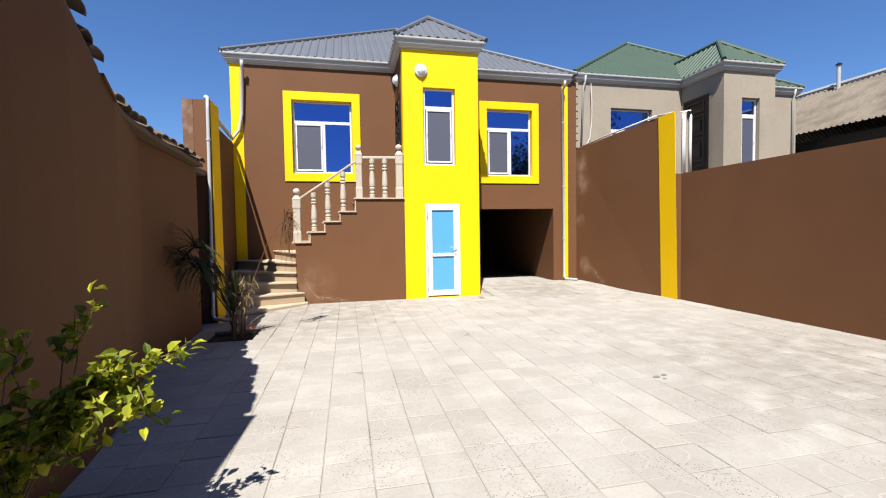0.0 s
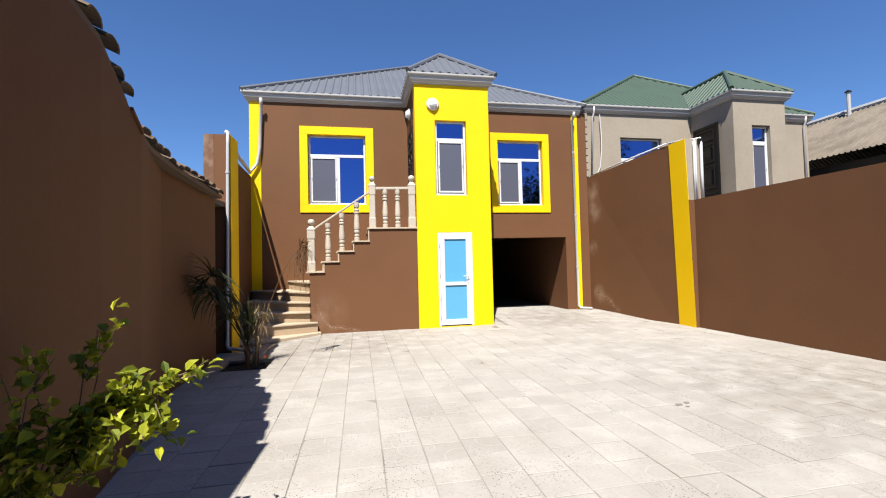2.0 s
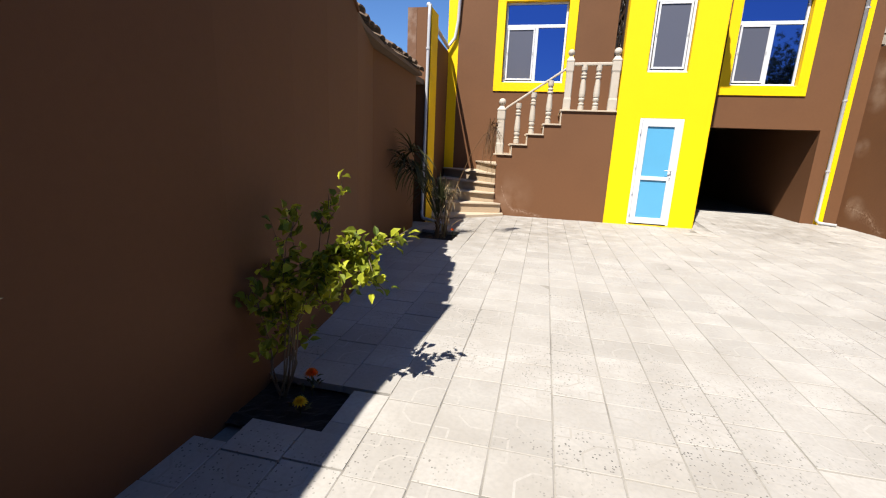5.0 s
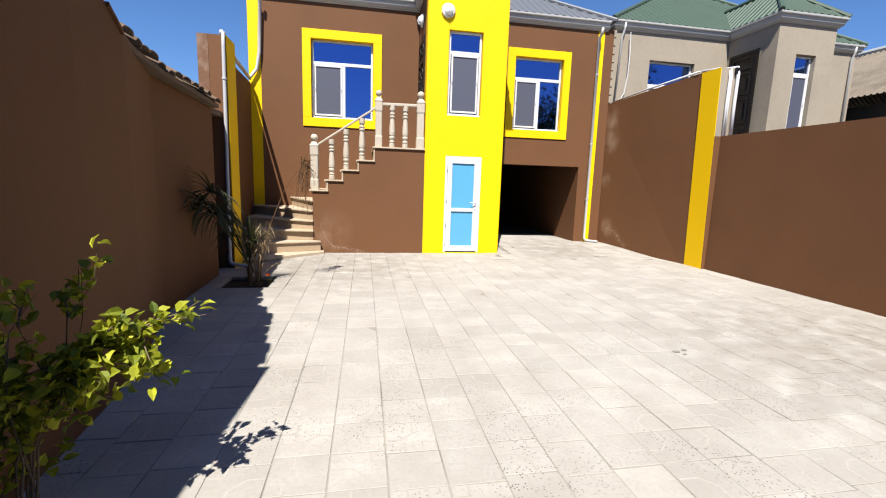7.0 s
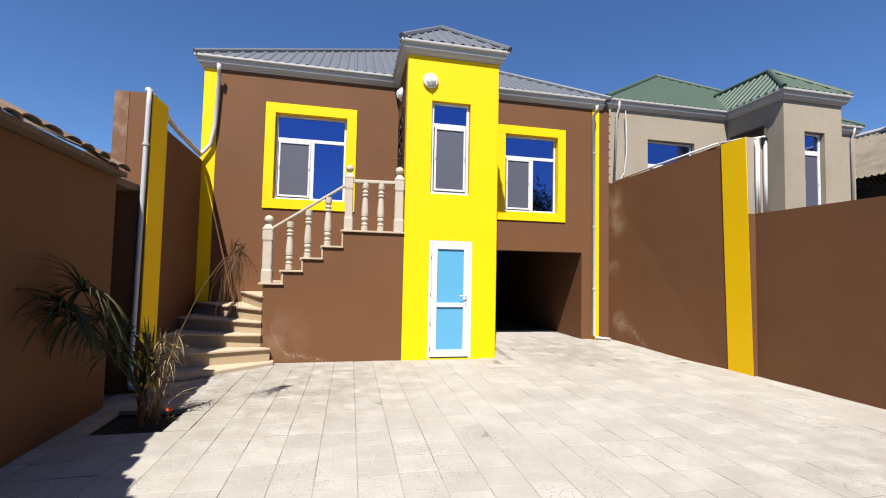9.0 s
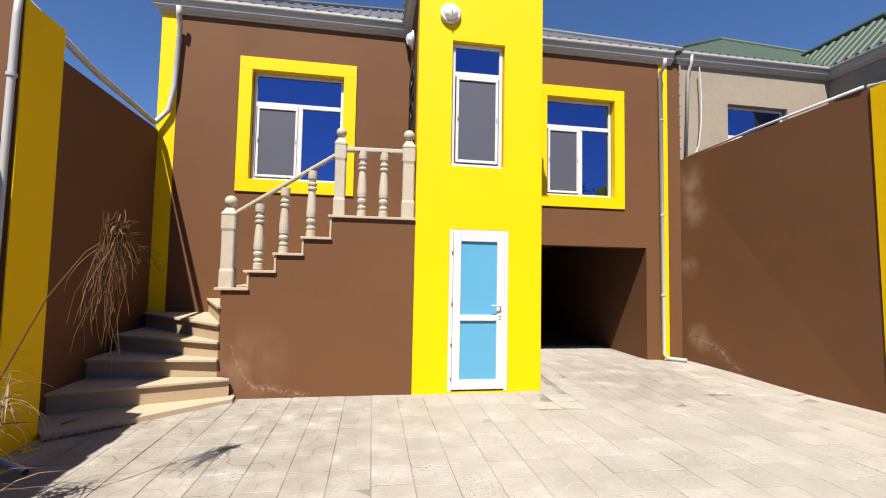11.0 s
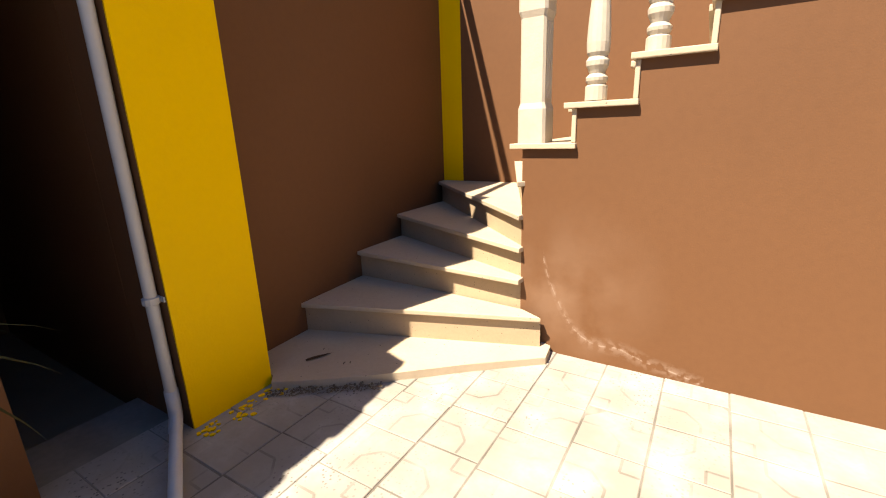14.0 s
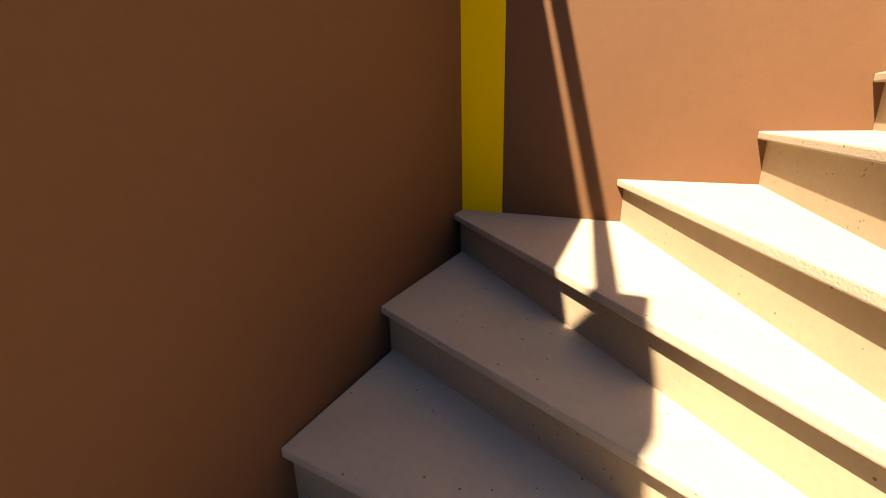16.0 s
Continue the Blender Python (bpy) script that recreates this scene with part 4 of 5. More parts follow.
window_unit(nb, NTW[0] + 0.01, NTW[1] - 0.01, NTW[2] + 0.01, NTW[3] - 0.01, NT + 0.10, 4.40, None)
nd = part("iron_door", boxes((8.345, 8.401, 0.72, 1.50, 2.3, 4.98)), IRON, nb, "dark ornate iron door")
for z0, z1 in ((2.45, 3.15), (3.28, 3.88), (4.0, 4.5), (4.62, 4.88)):
    bm = bmesh.new()
    tube(bm, [(8.335, 0.84, z0), (8.335, 1.40, z0), (8.335, 1.40, z1), (8.335, 0.84, z1), (8.335, 0.84, z0 - 0.02)], 0.022, 6)
    part("moulding", bm, IRON, nd)
    if z1 - z0 > 0.4:
        bm = bmesh.new()
        prism(bm, [(8.344, 0.95, z0 + 0.10), (8.344, 1.28, (z0 + z1) / 2), (8.344, 0.95, z1 - 0.10)], (-0.03, 0, 0))
        part("boss", bm, IRON, nd)
part("door_handle", boxes((8.295, 8.345, 1.43, 1.46, 3.45, 3.75)), PIPE, nd)
bm = boxes((8.325, 8.345, 0.66, 0.72, 2.3, 5.04), (8.325, 8.345, 1.5, 1.56, 2.3, 5.04), (8.325, 8.345, 0.72, 1.5, 4.98, 5.04))
part("door_frame", bm, IRON, nd)
downpipe("downpipe", nb, [(5.25, 1.60, 5.66), (5.25, 1.62, 5.5), (5.23, 1.68, 5.35), (5.15, 1.66, 3.75)], 0.027)
downpipe("downpipe", nb, [(12.4, 1.60, 5.66), (12.4, 1.62, 5.5), (12.4, 1.68, 5.35), (12.4, 1.66, 2.0)], 0.028)
bm = bmesh.new()
tube(bm, [(5.42, 1.62, 5.45), (5.45, 1.62, 4.9), (5.44, 1.62, 4.4), (5.38, 1.62, 3.95), (5.25, 1.60, 3.72), (5.05, 1.40, 3.68), (5.0, 1.2, 3.70)], 0.012, 6)
part("cable", bm, PVC, nb)
for k in range(9):
    z = 3.7 + k * 0.2
    part("rough_block", boxes((4.96 + 0.03 * (k % 2), 5.06, 1.66, 1.95, z, z + 0.17)), CEMENT, nb)
# neighbour's room backing, lack of light put into its colour
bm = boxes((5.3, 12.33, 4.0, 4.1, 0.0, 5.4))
part("room_wall", bm, SHADE_BLACK, nb)

# cables down the pilaster's end and along the wall top
conduit = thing("cable_conduit", (5.45, -1.82, 2.53), "white plastic conduits on a grey pilaster end", "conduit")
for dx, top in ((0.07, 3.72), (0.11, 3.76), (0.24, 3.80)):
    bm = bmesh.new()
    tube(bm, [(5.30 + dx, -1.82, 2.54), (5.29 + dx, -1.825, 3.1), (5.30 + dx, -1.82, top - 0.12), (5.31 + dx, -1.79, top - 0.01), (5.25 + dx, -1.62, 3.80), (5.26, -1.25, 3.82)], 0.018 if dx < 0.2 else 0.03, 8)
    part("conduit", bm, PVC, conduit, smooth=True)
bm = bmesh.new()
tube(bm, [(5.20, -1.25, 3.815), (5.10, 0.2, 3.76), (4.98, 1.45, 3.66)], 0.02, 8)
part("conduit", bm, PVC, conduit, smooth=True)
part("junction_box", bevel(boxes((5.48, 5.58, -1.835, -1.79, 3.66, 3.78)), 0.006, 1), IRON, conduit)

# old shed beyond the low wall
shed = thing("shed", (16, -2, 0), "long shed with weathered fibre-cement roof", "shed")
# the dark below the eaves is put into this wall's near-black colour
part("wall", boxes((13.3, 19.0, -12.0, 6.5, -0.2, 4.15)), SHADE_BLACK, shed)
part("roof_slope", sheet_roof(bmesh.new(), [(12.9, 6.8, 4.36), (12.9, -12.4, 4.36), (16.2, -12.4, 6.45), (16.2, 6.8, 6.45)], 0.16, 0.035), SLATE, shed)
part("roof_slope", sheet_roof(bmesh.new(), [(19.5, -12.4, 4.15), (19.5, 6.8, 4.15), (16.2, 6.8, 6.45), (16.2, -12.4, 6.45)], 0.16, 0.035), SLATE, shed)
bm = bmesh.new()
tube(bm, [(16.2, -12.4, 6.5), (16.2, 6.8, 6.5)], 0.1, 8)
part("ridge_cap", bm, FASCIA, shed)
bm = bmesh.new()
tube(bm, [(15.9, 2.9, 6.1), (15.9, 2.9, 7.1)], 0.06, 10)
fl = part("flue", bm, PIPE, shed)
part("flue_cap", lathe(bmesh.new(), [(0.10, 0.0), (0.10, 0.03), (0.02, 0.09)], 15.9, 2.9, 10, 7.1), IRON, fl)

# ---- plants ----
PITS = ((-2.80, -2.235, -7.59, -7.17), (-3.20, -2.54, -2.95, -2.26), (-2.82, -2.24, -9.45, -8.85))


def leaf(bm, at, way, up, length, width, fold=0.25):
    way = Vector(way).normalized()
    side = way.cross(Vector(up))
    if side.length < 1e-4:
        side = way.orthogonal()
    side.normalize()
    nrm = side.cross(way)
    at = Vector(at)
    a = bm.verts.new(at)
    tip = bm.verts.new(at + way * length - nrm * length * 0.12)
    rows = []
    for u, w in ((0.28, 0.46), (0.62, 0.42)):
        mid = at + way * length * u + nrm * 0.03 * length
        rows.append([bm.verts.new(mid + side * width * w + nrm * width * fold), bm.verts.new(mid), bm.verts.new(mid - side * width * w + nrm * width * fold)])
    p, q = rows
    for f in ((a, p[0], p[1]), (a, p[1], p[2]), (p[0], q[0], q[1], p[1]), (p[1], q[1], q[2], p[2]), (q[0], tip, q[1]), (q[1], tip, q[2])):
        bm.faces.new(f)


def rnd(a, b):
    return random.uniform(a, b)


def jit(s):
    return Vector((rnd(-s, s), rnd(-s, s), rnd(-s, s)))


def twig_path(a, b, n, wobble):
    a, b = Vector(a), Vector(b)
    return [a.lerp(b, k / n) + (jit(wobble) if 0 < k < n else Vector()) for k in range(n + 1)]


def leafy(thing_ob, twigs, mat, length, width, per, spread, stem_r=0.006):
    """Stems with leaves set along their outer parts."""
    stems, leaves = bmesh.new(), bmesh.new()
    for path, start in twigs:
        n = len(path)
        tube(stems, path, [stem_r * (1 - 0.75 * k / (n - 1)) for k in range(n)], 6)
        for k in range(1, n):
            if k / (n - 1) < start:
                continue
            for _ in range(per):
                p = path[k - 1].lerp(path[k], random.random())
                d = (path[k] - path[k - 1]).normalized() * 0.5 + jit(1.0) + Vector((0, 0, 0.15))
                leaf(leaves, p + jit(spread), d, jit(1) + Vector((0, 0, 1.2)), length * rnd(0.6, 1.15), width * rnd(0.7, 1.2))
    part("stem", stems, BARK, thing_ob)
    part("foliage", leaves, mat, thing_ob)


def shrub():
    random.seed(4)
    t = thing("shrub", (-2.68, -7.30, 0), "leafy green shrub with one sunlit yellow-green branch", "shrub")
    base = Vector((-2.68, -7.30, -0.05))
    twigs = []
    # long branch that reaches out into the sun
    main = [base, Vector((-2.66, -7.29, 0.35)), Vector((-2.52, -7.28, 0.68)), Vector((-2.32, -7.25, 0.84)), Vector((-2.10, -7.22, 0.91)), Vector((-1.95, -7.20, 0.93))]
    twigs.append((main, 0.5))
    for a, b in (((-2.42, -7.26, 0.78), (-2.30, -7.45, 0.66)), ((-2.35, -7.25, 0.84), (-2.20, -7.05, 0.88)), ((-2.22, -7.24, 0.88), (-2.10, -7.38, 0.80)),
                 ((-2.45, -7.26, 0.76), (-2.26, -7.12, 0.68)), ((-2.2, -7.24, 0.88), (-2.00, -7.12, 0.97)), ((-2.5, -7.26, 0.72), (-2.32, -7.42, 0.56)),
                 ((-2.4, -7.25, 0.80), (-2.22, -7.30, 0.96)), ((-2.3, -7.24, 0.85), (-2.10, -7.20, 0.64)), ((-2.3, -7.24, 0.85), (-2.18, -7.34, 0.70)), ((-2.45, -7.26, 0.76), (-2.33, -7.36, 0.86))):
        twigs.append((twig_path(a, b, 4, 0.015), 0.1))
    # low sprays of larger leaves on the sunlit side
    for a, b in (((-2.40, -7.26, 0.80), (-2.36, -7.34, 0.66)), ((-2.40, -7.27, 0.80), (-2.46, -7.36, 0.73)), ((-2.36, -7.27, 0.82), (-2.27, -7.40, 0.72)),
                 ((-2.28, -7.26, 0.85), (-2.22, -7.36, 0.95)), ((-2.2, -7.25, 0.87), (-2.12, -7.30, 0.79)), ((-2.3, -7.26, 0.8), (-2.11, -7.28, 0.67)), ((-2.3, -7.26, 0.84), (-2.36, -7.40, 0.84))):
        twigs.insert(0, (twig_path(a, b, 4, 0.012), 0.2))
    # upright shaded stems
    for top in ((-2.72, -7.28, 0.98), (-2.75, -7.40, 0.70), (-2.62, -7.18, 1.06), (-2.74, -7.16, 0.86), (-2.52, -7.30, 1.05), (-2.76, -7.24, 0.56), (-2.40, -7.22, 1.12)):
        path = twig_path(base + jit(0.03), top, 6, 0.05)
        twigs.append((path, 0.5))
        for _ in range(3):
            q = path[random.randint(3, 5)]
            twigs.append((twig_path(q, q + Vector((rnd(-0.14, 0.16), rnd(-0.2, 0.2), rnd(-0.06, 0.14))), 3, 0.02), 0.3))
    twigs.append((twig_path(base, (-2.31, -7.26, 1.25), 8, 0.03), 0.82))
    twigs.append((twig_path((-2.44, -7.26, 0.95), (-2.42, -7.2, 1.14), 3, 0.02), 0.1))
    leafy(t, twigs, LEAF, 0.068, 0.045, 5, 0.036)
    t.location.x += 0.05


def olive():
    random.seed(9)
    t = thing("olive_sapling", (-2.57, -9.12, 0), "young olive sapling with narrow grey-green leaves", "sapling")
    base = Vector((-2.57, -9.12, -0.05))
    twigs = []
    ends = [(-2.06, -8.95, 1.19), (-2.01, -8.94, 1.18), (-1.98, -8.95, 1.15), (-2.03, -8.96, 1.10), (-2.07, -8.94, 1.02), (-2.06, -8.90, 1.13), (-2.12, -8.9, 1.16), (-2.17, -8.88, 0.98), (-2.15, -9.03, 1.46), (-2.16, -9.08, 1.30), (-2.34, -9.0, 1.08), (-2.42, -8.92, 0.95), (-2.40, -8.98, 0.7)]
    ends = [(-1.32 + (x + 1.32) * 1.1, -9.33 + (y + 9.33) * 1.1, z + 0.03) for x, y, z in ends if z > 0.9]
    for e in ends:
        path = twig_path(base + jit(0.02), e, 7, 0.022)
        twigs.append((path, 0.7))
        for k in (4, 5, 6):
            q = path[k]
            d = (path[k] - path[k - 1]).normalized()
            twigs.append((twig_path(q, q + d * 0.08 + jit(0.06), 3, 0.008), 0.1))
    leafy(t, twigs, OLIVE, 0.043, 0.010, 5, 0.005, 0.004)


def blade(bm, at, way, length, width, droop, n=6):
    """A long arching blade with a fold along its middle."""
    at, way = Vector(at), Vector(way).normalized()
    side = way.cross(Vector((0, 0, 1)))
    side = side.normalized() if side.length > 1e-3 else Vector((1, 0, 0))
    rows = []
    p, d = at.copy(), way.copy()
    for k in range(n + 1):
        u = k / n
        w = width * (0.5 + 0.7 * math.sin(math.pi * min(1, u * 0.8 + 0.2))) * (1 - u ** 3)
        rows.append((bm.verts.new(p + side * w / 2), bm.verts.new(p - Vector((0, 0, w * 0.2))), bm.verts.new(p - side * w / 2)))
        d = (d + Vector((0, 0, -droop / n))).normalized()
        p = p + d * (length / n)
    for a, b in zip(rows, rows[1:]):
        bm.faces.new((a[0], b[0], b[1], a[1]))
        bm.faces.new((a[1], b[1], b[2], a[2]))


def palm():
    random.seed(12)
    base = Vector((-2.86, -2.62, 0))
    t = thing("fan_palm", base, "small fan palm with drooping half-dry shaded fronds", "palm")
    trunk = bmesh.new()
    tube(trunk, [base + Vector((0, 0, -0.05)), base + Vector((0.012, 0, 0.14)), base + Vector((0, 0.02, 0.30))], [0.034, 0.030, 0.020], 10)
    for _ in range(26):
        a, z = rnd(0, 6.28), rnd(0.0, 0.27)
        p = base + Vector((math.cos(a) * 0.026, math.sin(a) * 0.026, z))
        tube(trunk, [p, p + Vector((math.cos(a) * 0.02, math.sin(a) * 0.02, 0.05)), p + Vector((math.cos(a) * rnd(0.02, 0.05), math.sin(a) * 0.03, rnd(0.07, 0.11)))], [0.006, 0.004, 0.001], 4)
    part("trunk", trunk, WITHERED, t, "fibrous brown palm stump")
    crown = base + Vector((0, 0.01, 0.26))
    rows = ((-0.34, -0.60, 0.86, 0.66, 34, 1.9, 1.16), (-0.27, -0.47, 0.95, 0.62, 34, 1.8, 1.20), (-0.30, -0.66, 0.84, 0.60, 30, 2.3, 1.05), (-0.20, -0.50, 0.90, 0.55, 26, 2.6, 0.92),
            (-0.42, 0.25, 0.9, 0.46, 14, 1.6, 0.62), (0.06, 0.05, 1.0, 0.46, 15, 0.35, 0.36), (-0.22, -0.5, 0.75, 0.45, 14, 1.4, 0.55), (0.26, -0.22, 0.95, 0.42, 14, 0.4, 0.34))
    for k, (dx, dy, dz, ln, nblade, droop, reach) in enumerate(rows):
        stalk = bmesh.new()
        d = Vector((dx, dy, dz)).normalized()
        tip = crown + d * reach
        tube(stalk, [crown, crown + d * reach * 0.5 + Vector((0, 0, 0.03)), tip], [0.012, 0.008, 0.006], 6)
        part("stalk", stalk, PALM, t)
        fan = bmesh.new()
        side = d.cross(Vector((0, 0, 1))).normalized()
        upv = side.cross(d)
        for j in range(nblade):
            a = (-1.8 + 3.6 * j / (nblade - 1)) * (1.0 if reach > 0.8 else 0.8)
            w = d * math.cos(a) + side * math.sin(a) + upv * 0.15 + jit(0.12)
            blade(fan, tip, w, ln * rnd(0.6, 1.1), rnd(0.016, 0.030), droop * rnd(0.7, 1.3))
        part("frond", fan, PALM, t)


def dry_clump():
    random.seed(21)
    base = Vector((-2.76, -2.55, 0))
    t = thing("dry_grass_clump", base, "withered straw-coloured drooping clump in a planting pit", "dry plant")
    b = bmesh.new()
    for _ in range(15):
        # stiff stems that carry the dry heads
        top = base + Vector((rnd(-0.20, 0.20), rnd(-0.16, 0.16), rnd(0.45, 0.92)))
        tube(b, [base + jit(0.03) + Vector((0, 0, -0.04)), base.lerp(top, 0.55) + jit(0.03), top], [0.006, 0.004, 0.002], 5)
        for _ in range(6):
            a = rnd(-2.2, 1.4)
            blade(b, base.lerp(top, rnd(0.7, 1.0)), Vector((math.cos(a) * 0.8 + 0.1, math.sin(a) * 0.6, rnd(-0.1, 0.9))), rnd(0.14, 0.36), rnd(0.004, 0.010), rnd(1.2, 3.2), 7)
    for _ in range(20):
        a = rnd(-2.6, 1.0)
        way = Vector((math.cos(a) * rnd(0.05, 0.5) + 0.1, math.sin(a) * rnd(0.1, 0.4), 1.0))
        blade(b, base + Vector((rnd(-0.06, 0.10), rnd(-0.10, 0.10), rnd(-0.03, 0.08))), way, rnd(0.25, 0.6), rnd(0.006, 0.013), rnd(0.5, 2.2))
    part("dry_foliage", b, DRY, t)
    g = bmesh.new()
    for _ in range(22):
        a = rnd(-3.1, 3.1)
        way = Vector((math.cos(a) * 0.42, math.sin(a) * 0.35, 1.0))
        blade(g, base + Vector((rnd(-0.16, -0.02), rnd(-0.1, 0.1), 0.36)), way, rnd(0.26, 0.5), 0.022, rnd(0.0, 0.6))
    part("green_foliage", g, PALM, t)


def dry_stalk():
    random.seed(31)
    base = Vector((-2.70, -2.70, 0))
    t = thing("dried_flower_stalk", base, "leaning dry stalk with a drooping withered head", "dry plant")
    head = Vector((-2.07, -2.53, 1.70))
    b = bmesh.new()
    tube(b, [base, Vector((-2.66, -2.69, 0.4)), Vector((-2.54, -2.66, 0.85)), Vector((-2.37, -2.61, 1.3)), Vector((-2.21, -2.56, 1.58)), head, head + Vector((0.02, 0, 0.12))], [0.007, 0.006, 0.0055, 0.005, 0.005, 0.006, 0.004], 8)
    part("stalk", b, WITHERED, t, smooth=True)
    h = bmesh.new()
    for _ in range(90):
        a = rnd(0, 6.28)
        p = head + Vector((rnd(-0.09, 0.05), rnd(-0.05, 0.05), rnd(-0.20, 0.05)))
        path = [p]
        d = Vector((math.cos(a) * rnd(0.02, 0.16) - 0.03, math.sin(a) * rnd(0.02, 0.16), rnd(-1.0, -0.6))).normalized()
        ln = rnd(0.08, 0.30) if rnd(0, 1) < 0.66 else rnd(0.32, 0.66)
        for k in range(6):
            d = (d + Vector((0, 0, -rnd(0.35, 0.8))) + jit(0.26 if rnd(0, 1) < 0.8 else 0.7)).normalized()
            path.append(path[-1] + d * ln / 6)
        tube(h, path, [rnd(0.0011, 0.0030)] * 6 + [0.001], 4, False)
    for _ in range(9):
        a = rnd(0, 6.28)
        blade(h, head + Vector((0, 0, rnd(-0.1, 0.05))), Vector((math.cos(a), math.sin(a), rnd(-0.1, 0.9))), rnd(0.08, 0.2), 0.010, rnd(0.5, 2.5))
    for k in range(6):
        # stiff strands that arch out and end in forked tips
        p, d = head + Vector((0, 0, rnd(-0.06, 0.04))), (Vector((0.45, rnd(0.6, 1.1), rnd(0.1, 0.5))) if k % 2 else Vector((1.0, rnd(-0.4, 0.5), rnd(0.0, 0.5)))).normalized()
        path = [p]
        ln, fall = (rnd(0.28, 0.40), rnd(0.22, 0.34)) if k % 2 else (rnd(0.20, 0.40), rnd(0.3, 0.6))
        for j in range(7):
            d = (d + Vector((0, 0, -fall)) + jit(0.10)).normalized()
            path.append(path[-1] + d * ln / 7)
        tube(h, path, [0.0034, 0.0034, 0.003, 0.003, 0.0026, 0.0022, 0.0018, 0.001], 4, False)
        for j in (3, 5, 6):
            q = path[j]
            tube(h, [q, q + (path[j] - path[j - 1]) * 0.6 + jit(0.02), q + (path[j] - path[j - 1]) * 1.1 + jit(0.05)], [0.002, 0.0016, 0.0008], 4, False)
    for k in range(26):
        # upright dry buds and stubs above the crown
        p = head + Vector((rnd(-0.07, 0.05), rnd(-.03, .03), rnd(-0.08, 0.03)))
        q = p + Vector((rnd(-0.03, 0.06), rnd(-.03, .03), rnd(0.05, 0.13)))
        tube(h, [p, p.lerp(q, 0.7) + jit(0.006), q], [0.004, 0.0035, rnd(0.004, 0.009)], 6)
    for k in range(7):
        # short broken bracts round the crown
        a = rnd(-1.2, 1.2)
        p = head + Vector((rnd(-.03, .05), rnd(-.03, .03), rnd(-.02, .08)))
        blade(h, p, Vector((math.cos(a), math.sin(a) * 0.5, rnd(0.1, 1.0))), rnd(0.07, 0.13), 0.016, rnd(-0.3, 0.8), 4)
    part("withered_head", h, WITHERED, t)


def marigold(at, mat, r, label):
    random.seed(int(at[0] * 100) + 7)
    at = Vector(at)
    t = thing("flower", (at.x, at.y, 0), label, "flower")
    b = bmesh.new()
    tube(b, [(at.x, at.y, -0.04), (at.x + 0.005, at.y, at.z * 0.6), at], 0.004, 6)
    part("stem", b, PALM, t)
    b = bmesh.new()
    for ring, (tilt, cnt) in enumerate(((0.15, 14), (0.5, 12), (0.9, 9), (1.3, 6))):
        for k in range(cnt):
            a = 6.283 * k / cnt + ring * 0.3
            leaf(b, at + Vector((0, 0, 0.004 * ring)), Vector((math.cos(a) * math.cos(tilt), math.sin(a) * math.cos(tilt), math.sin(tilt))), Vector((0, 0, 1)), r * (1 - 0.12 * ring), r * 0.5)
    part("bloom", b, mat, t)
    b = bmesh.new()
    for k in range(16):
        leaf(b, (at.x + rnd(-.05, .05), at.y + rnd(-.05, .05), rnd(0.0, at.z * 0.8)), jit(1) + Vector((0, 0, 0.5)), Vector((0, 0, 1)), 0.05, 0.018)
    part("leaves", b, PALM, t)


def yard_tree(x, y, height, spread, seed, leaves):
    """A leafy street tree behind the yard, seen as a reflection in the panes."""
    random.seed(seed)
    t = thing("tree", (x, y, 0), "tall dark leafy tree behind the yard wall", "tree")
    tr = bmesh.new()
    top = Vector((x, y, height * 0.55))
    tube(tr, [(x, y, -0.2), (x + 0.1, y, height * 0.3), top], [0.26, 0.2, 0.14], 10)
    crown = bmesh.new()
    for k in range(16):
        a = k * 2.4
        u = (k + 0.5) / 16
        end = Vector((x + math.cos(a) * spread * (1 - 0.75 * u) * rnd(0.7, 1.1), y + math.sin(a) * spread * (1 - 0.75 * u) * rnd(0.7, 1.1), height * (0.40 + 0.56 * u)))
        start = Vector((x, y, height * (0.28 + 0.26 * u)))
        path = twig_path(start, end, 5, 0.18)
        tube(tr, path, [0.08, 0.065, 0.05, 0.04, 0.025, 0.01], 6)
        for _ in range(leaves // 16):
            p = path[random.randint(2, 5)] + Vector((random.gauss(0, 0.55), random.gauss(0, 0.55), random.gauss(0, 0.45)))
            leaf(crown, p, jit(1), jit(1) + Vector((0, 0, 0.6)), rnd(0.16, 0.34), rnd(0.10, 0.2))
    part("trunk", tr, BARK, t)
    part("crown", crown, PALM, t)


yard_tree(12.7, -20.0, 8.4, 3.0, 61, 3600)
yard_tree(19.0, -20.0, 12.6, 3.0, 62, 4200)
shrub()
olive()
palm()
dry_clump()
dry_stalk()
marigold((-2.47, -7.26, 0.10), PETAL_O, 0.045, "orange marigold flower in dark soil")
marigold((-2.60, -2.64, 0.10), PETAL_O, 0.035, "small orange marigold beside the withered clump")
marigold((-2.44, -7.44, 0.03), PETAL_Y, 0.045, "yellow marigold flower in dark soil")

for x0, x1, y0, y1 in PITS:
    bm = bmesh.new()
    n = 12
    grid = [[bm.verts.new((x0 + (x1 - x0) * i / n, y0 + (y1 - y0) * j / n, -0.06 + 0.02 * noise.noise(Vector((i * .7, j * .7, x0))) )) for j in range(n + 1)] for i in range(n + 1)]
    for i in range(n):
        for j in range(n):
            bm.faces.new((grid[i][j], grid[i + 1][j], grid[i + 1][j + 1], grid[i][j + 1]))
    tagged(part("planting_pit", bm, SOIL), "dark moist soil in a square planting pit", "soil", kind="structure")

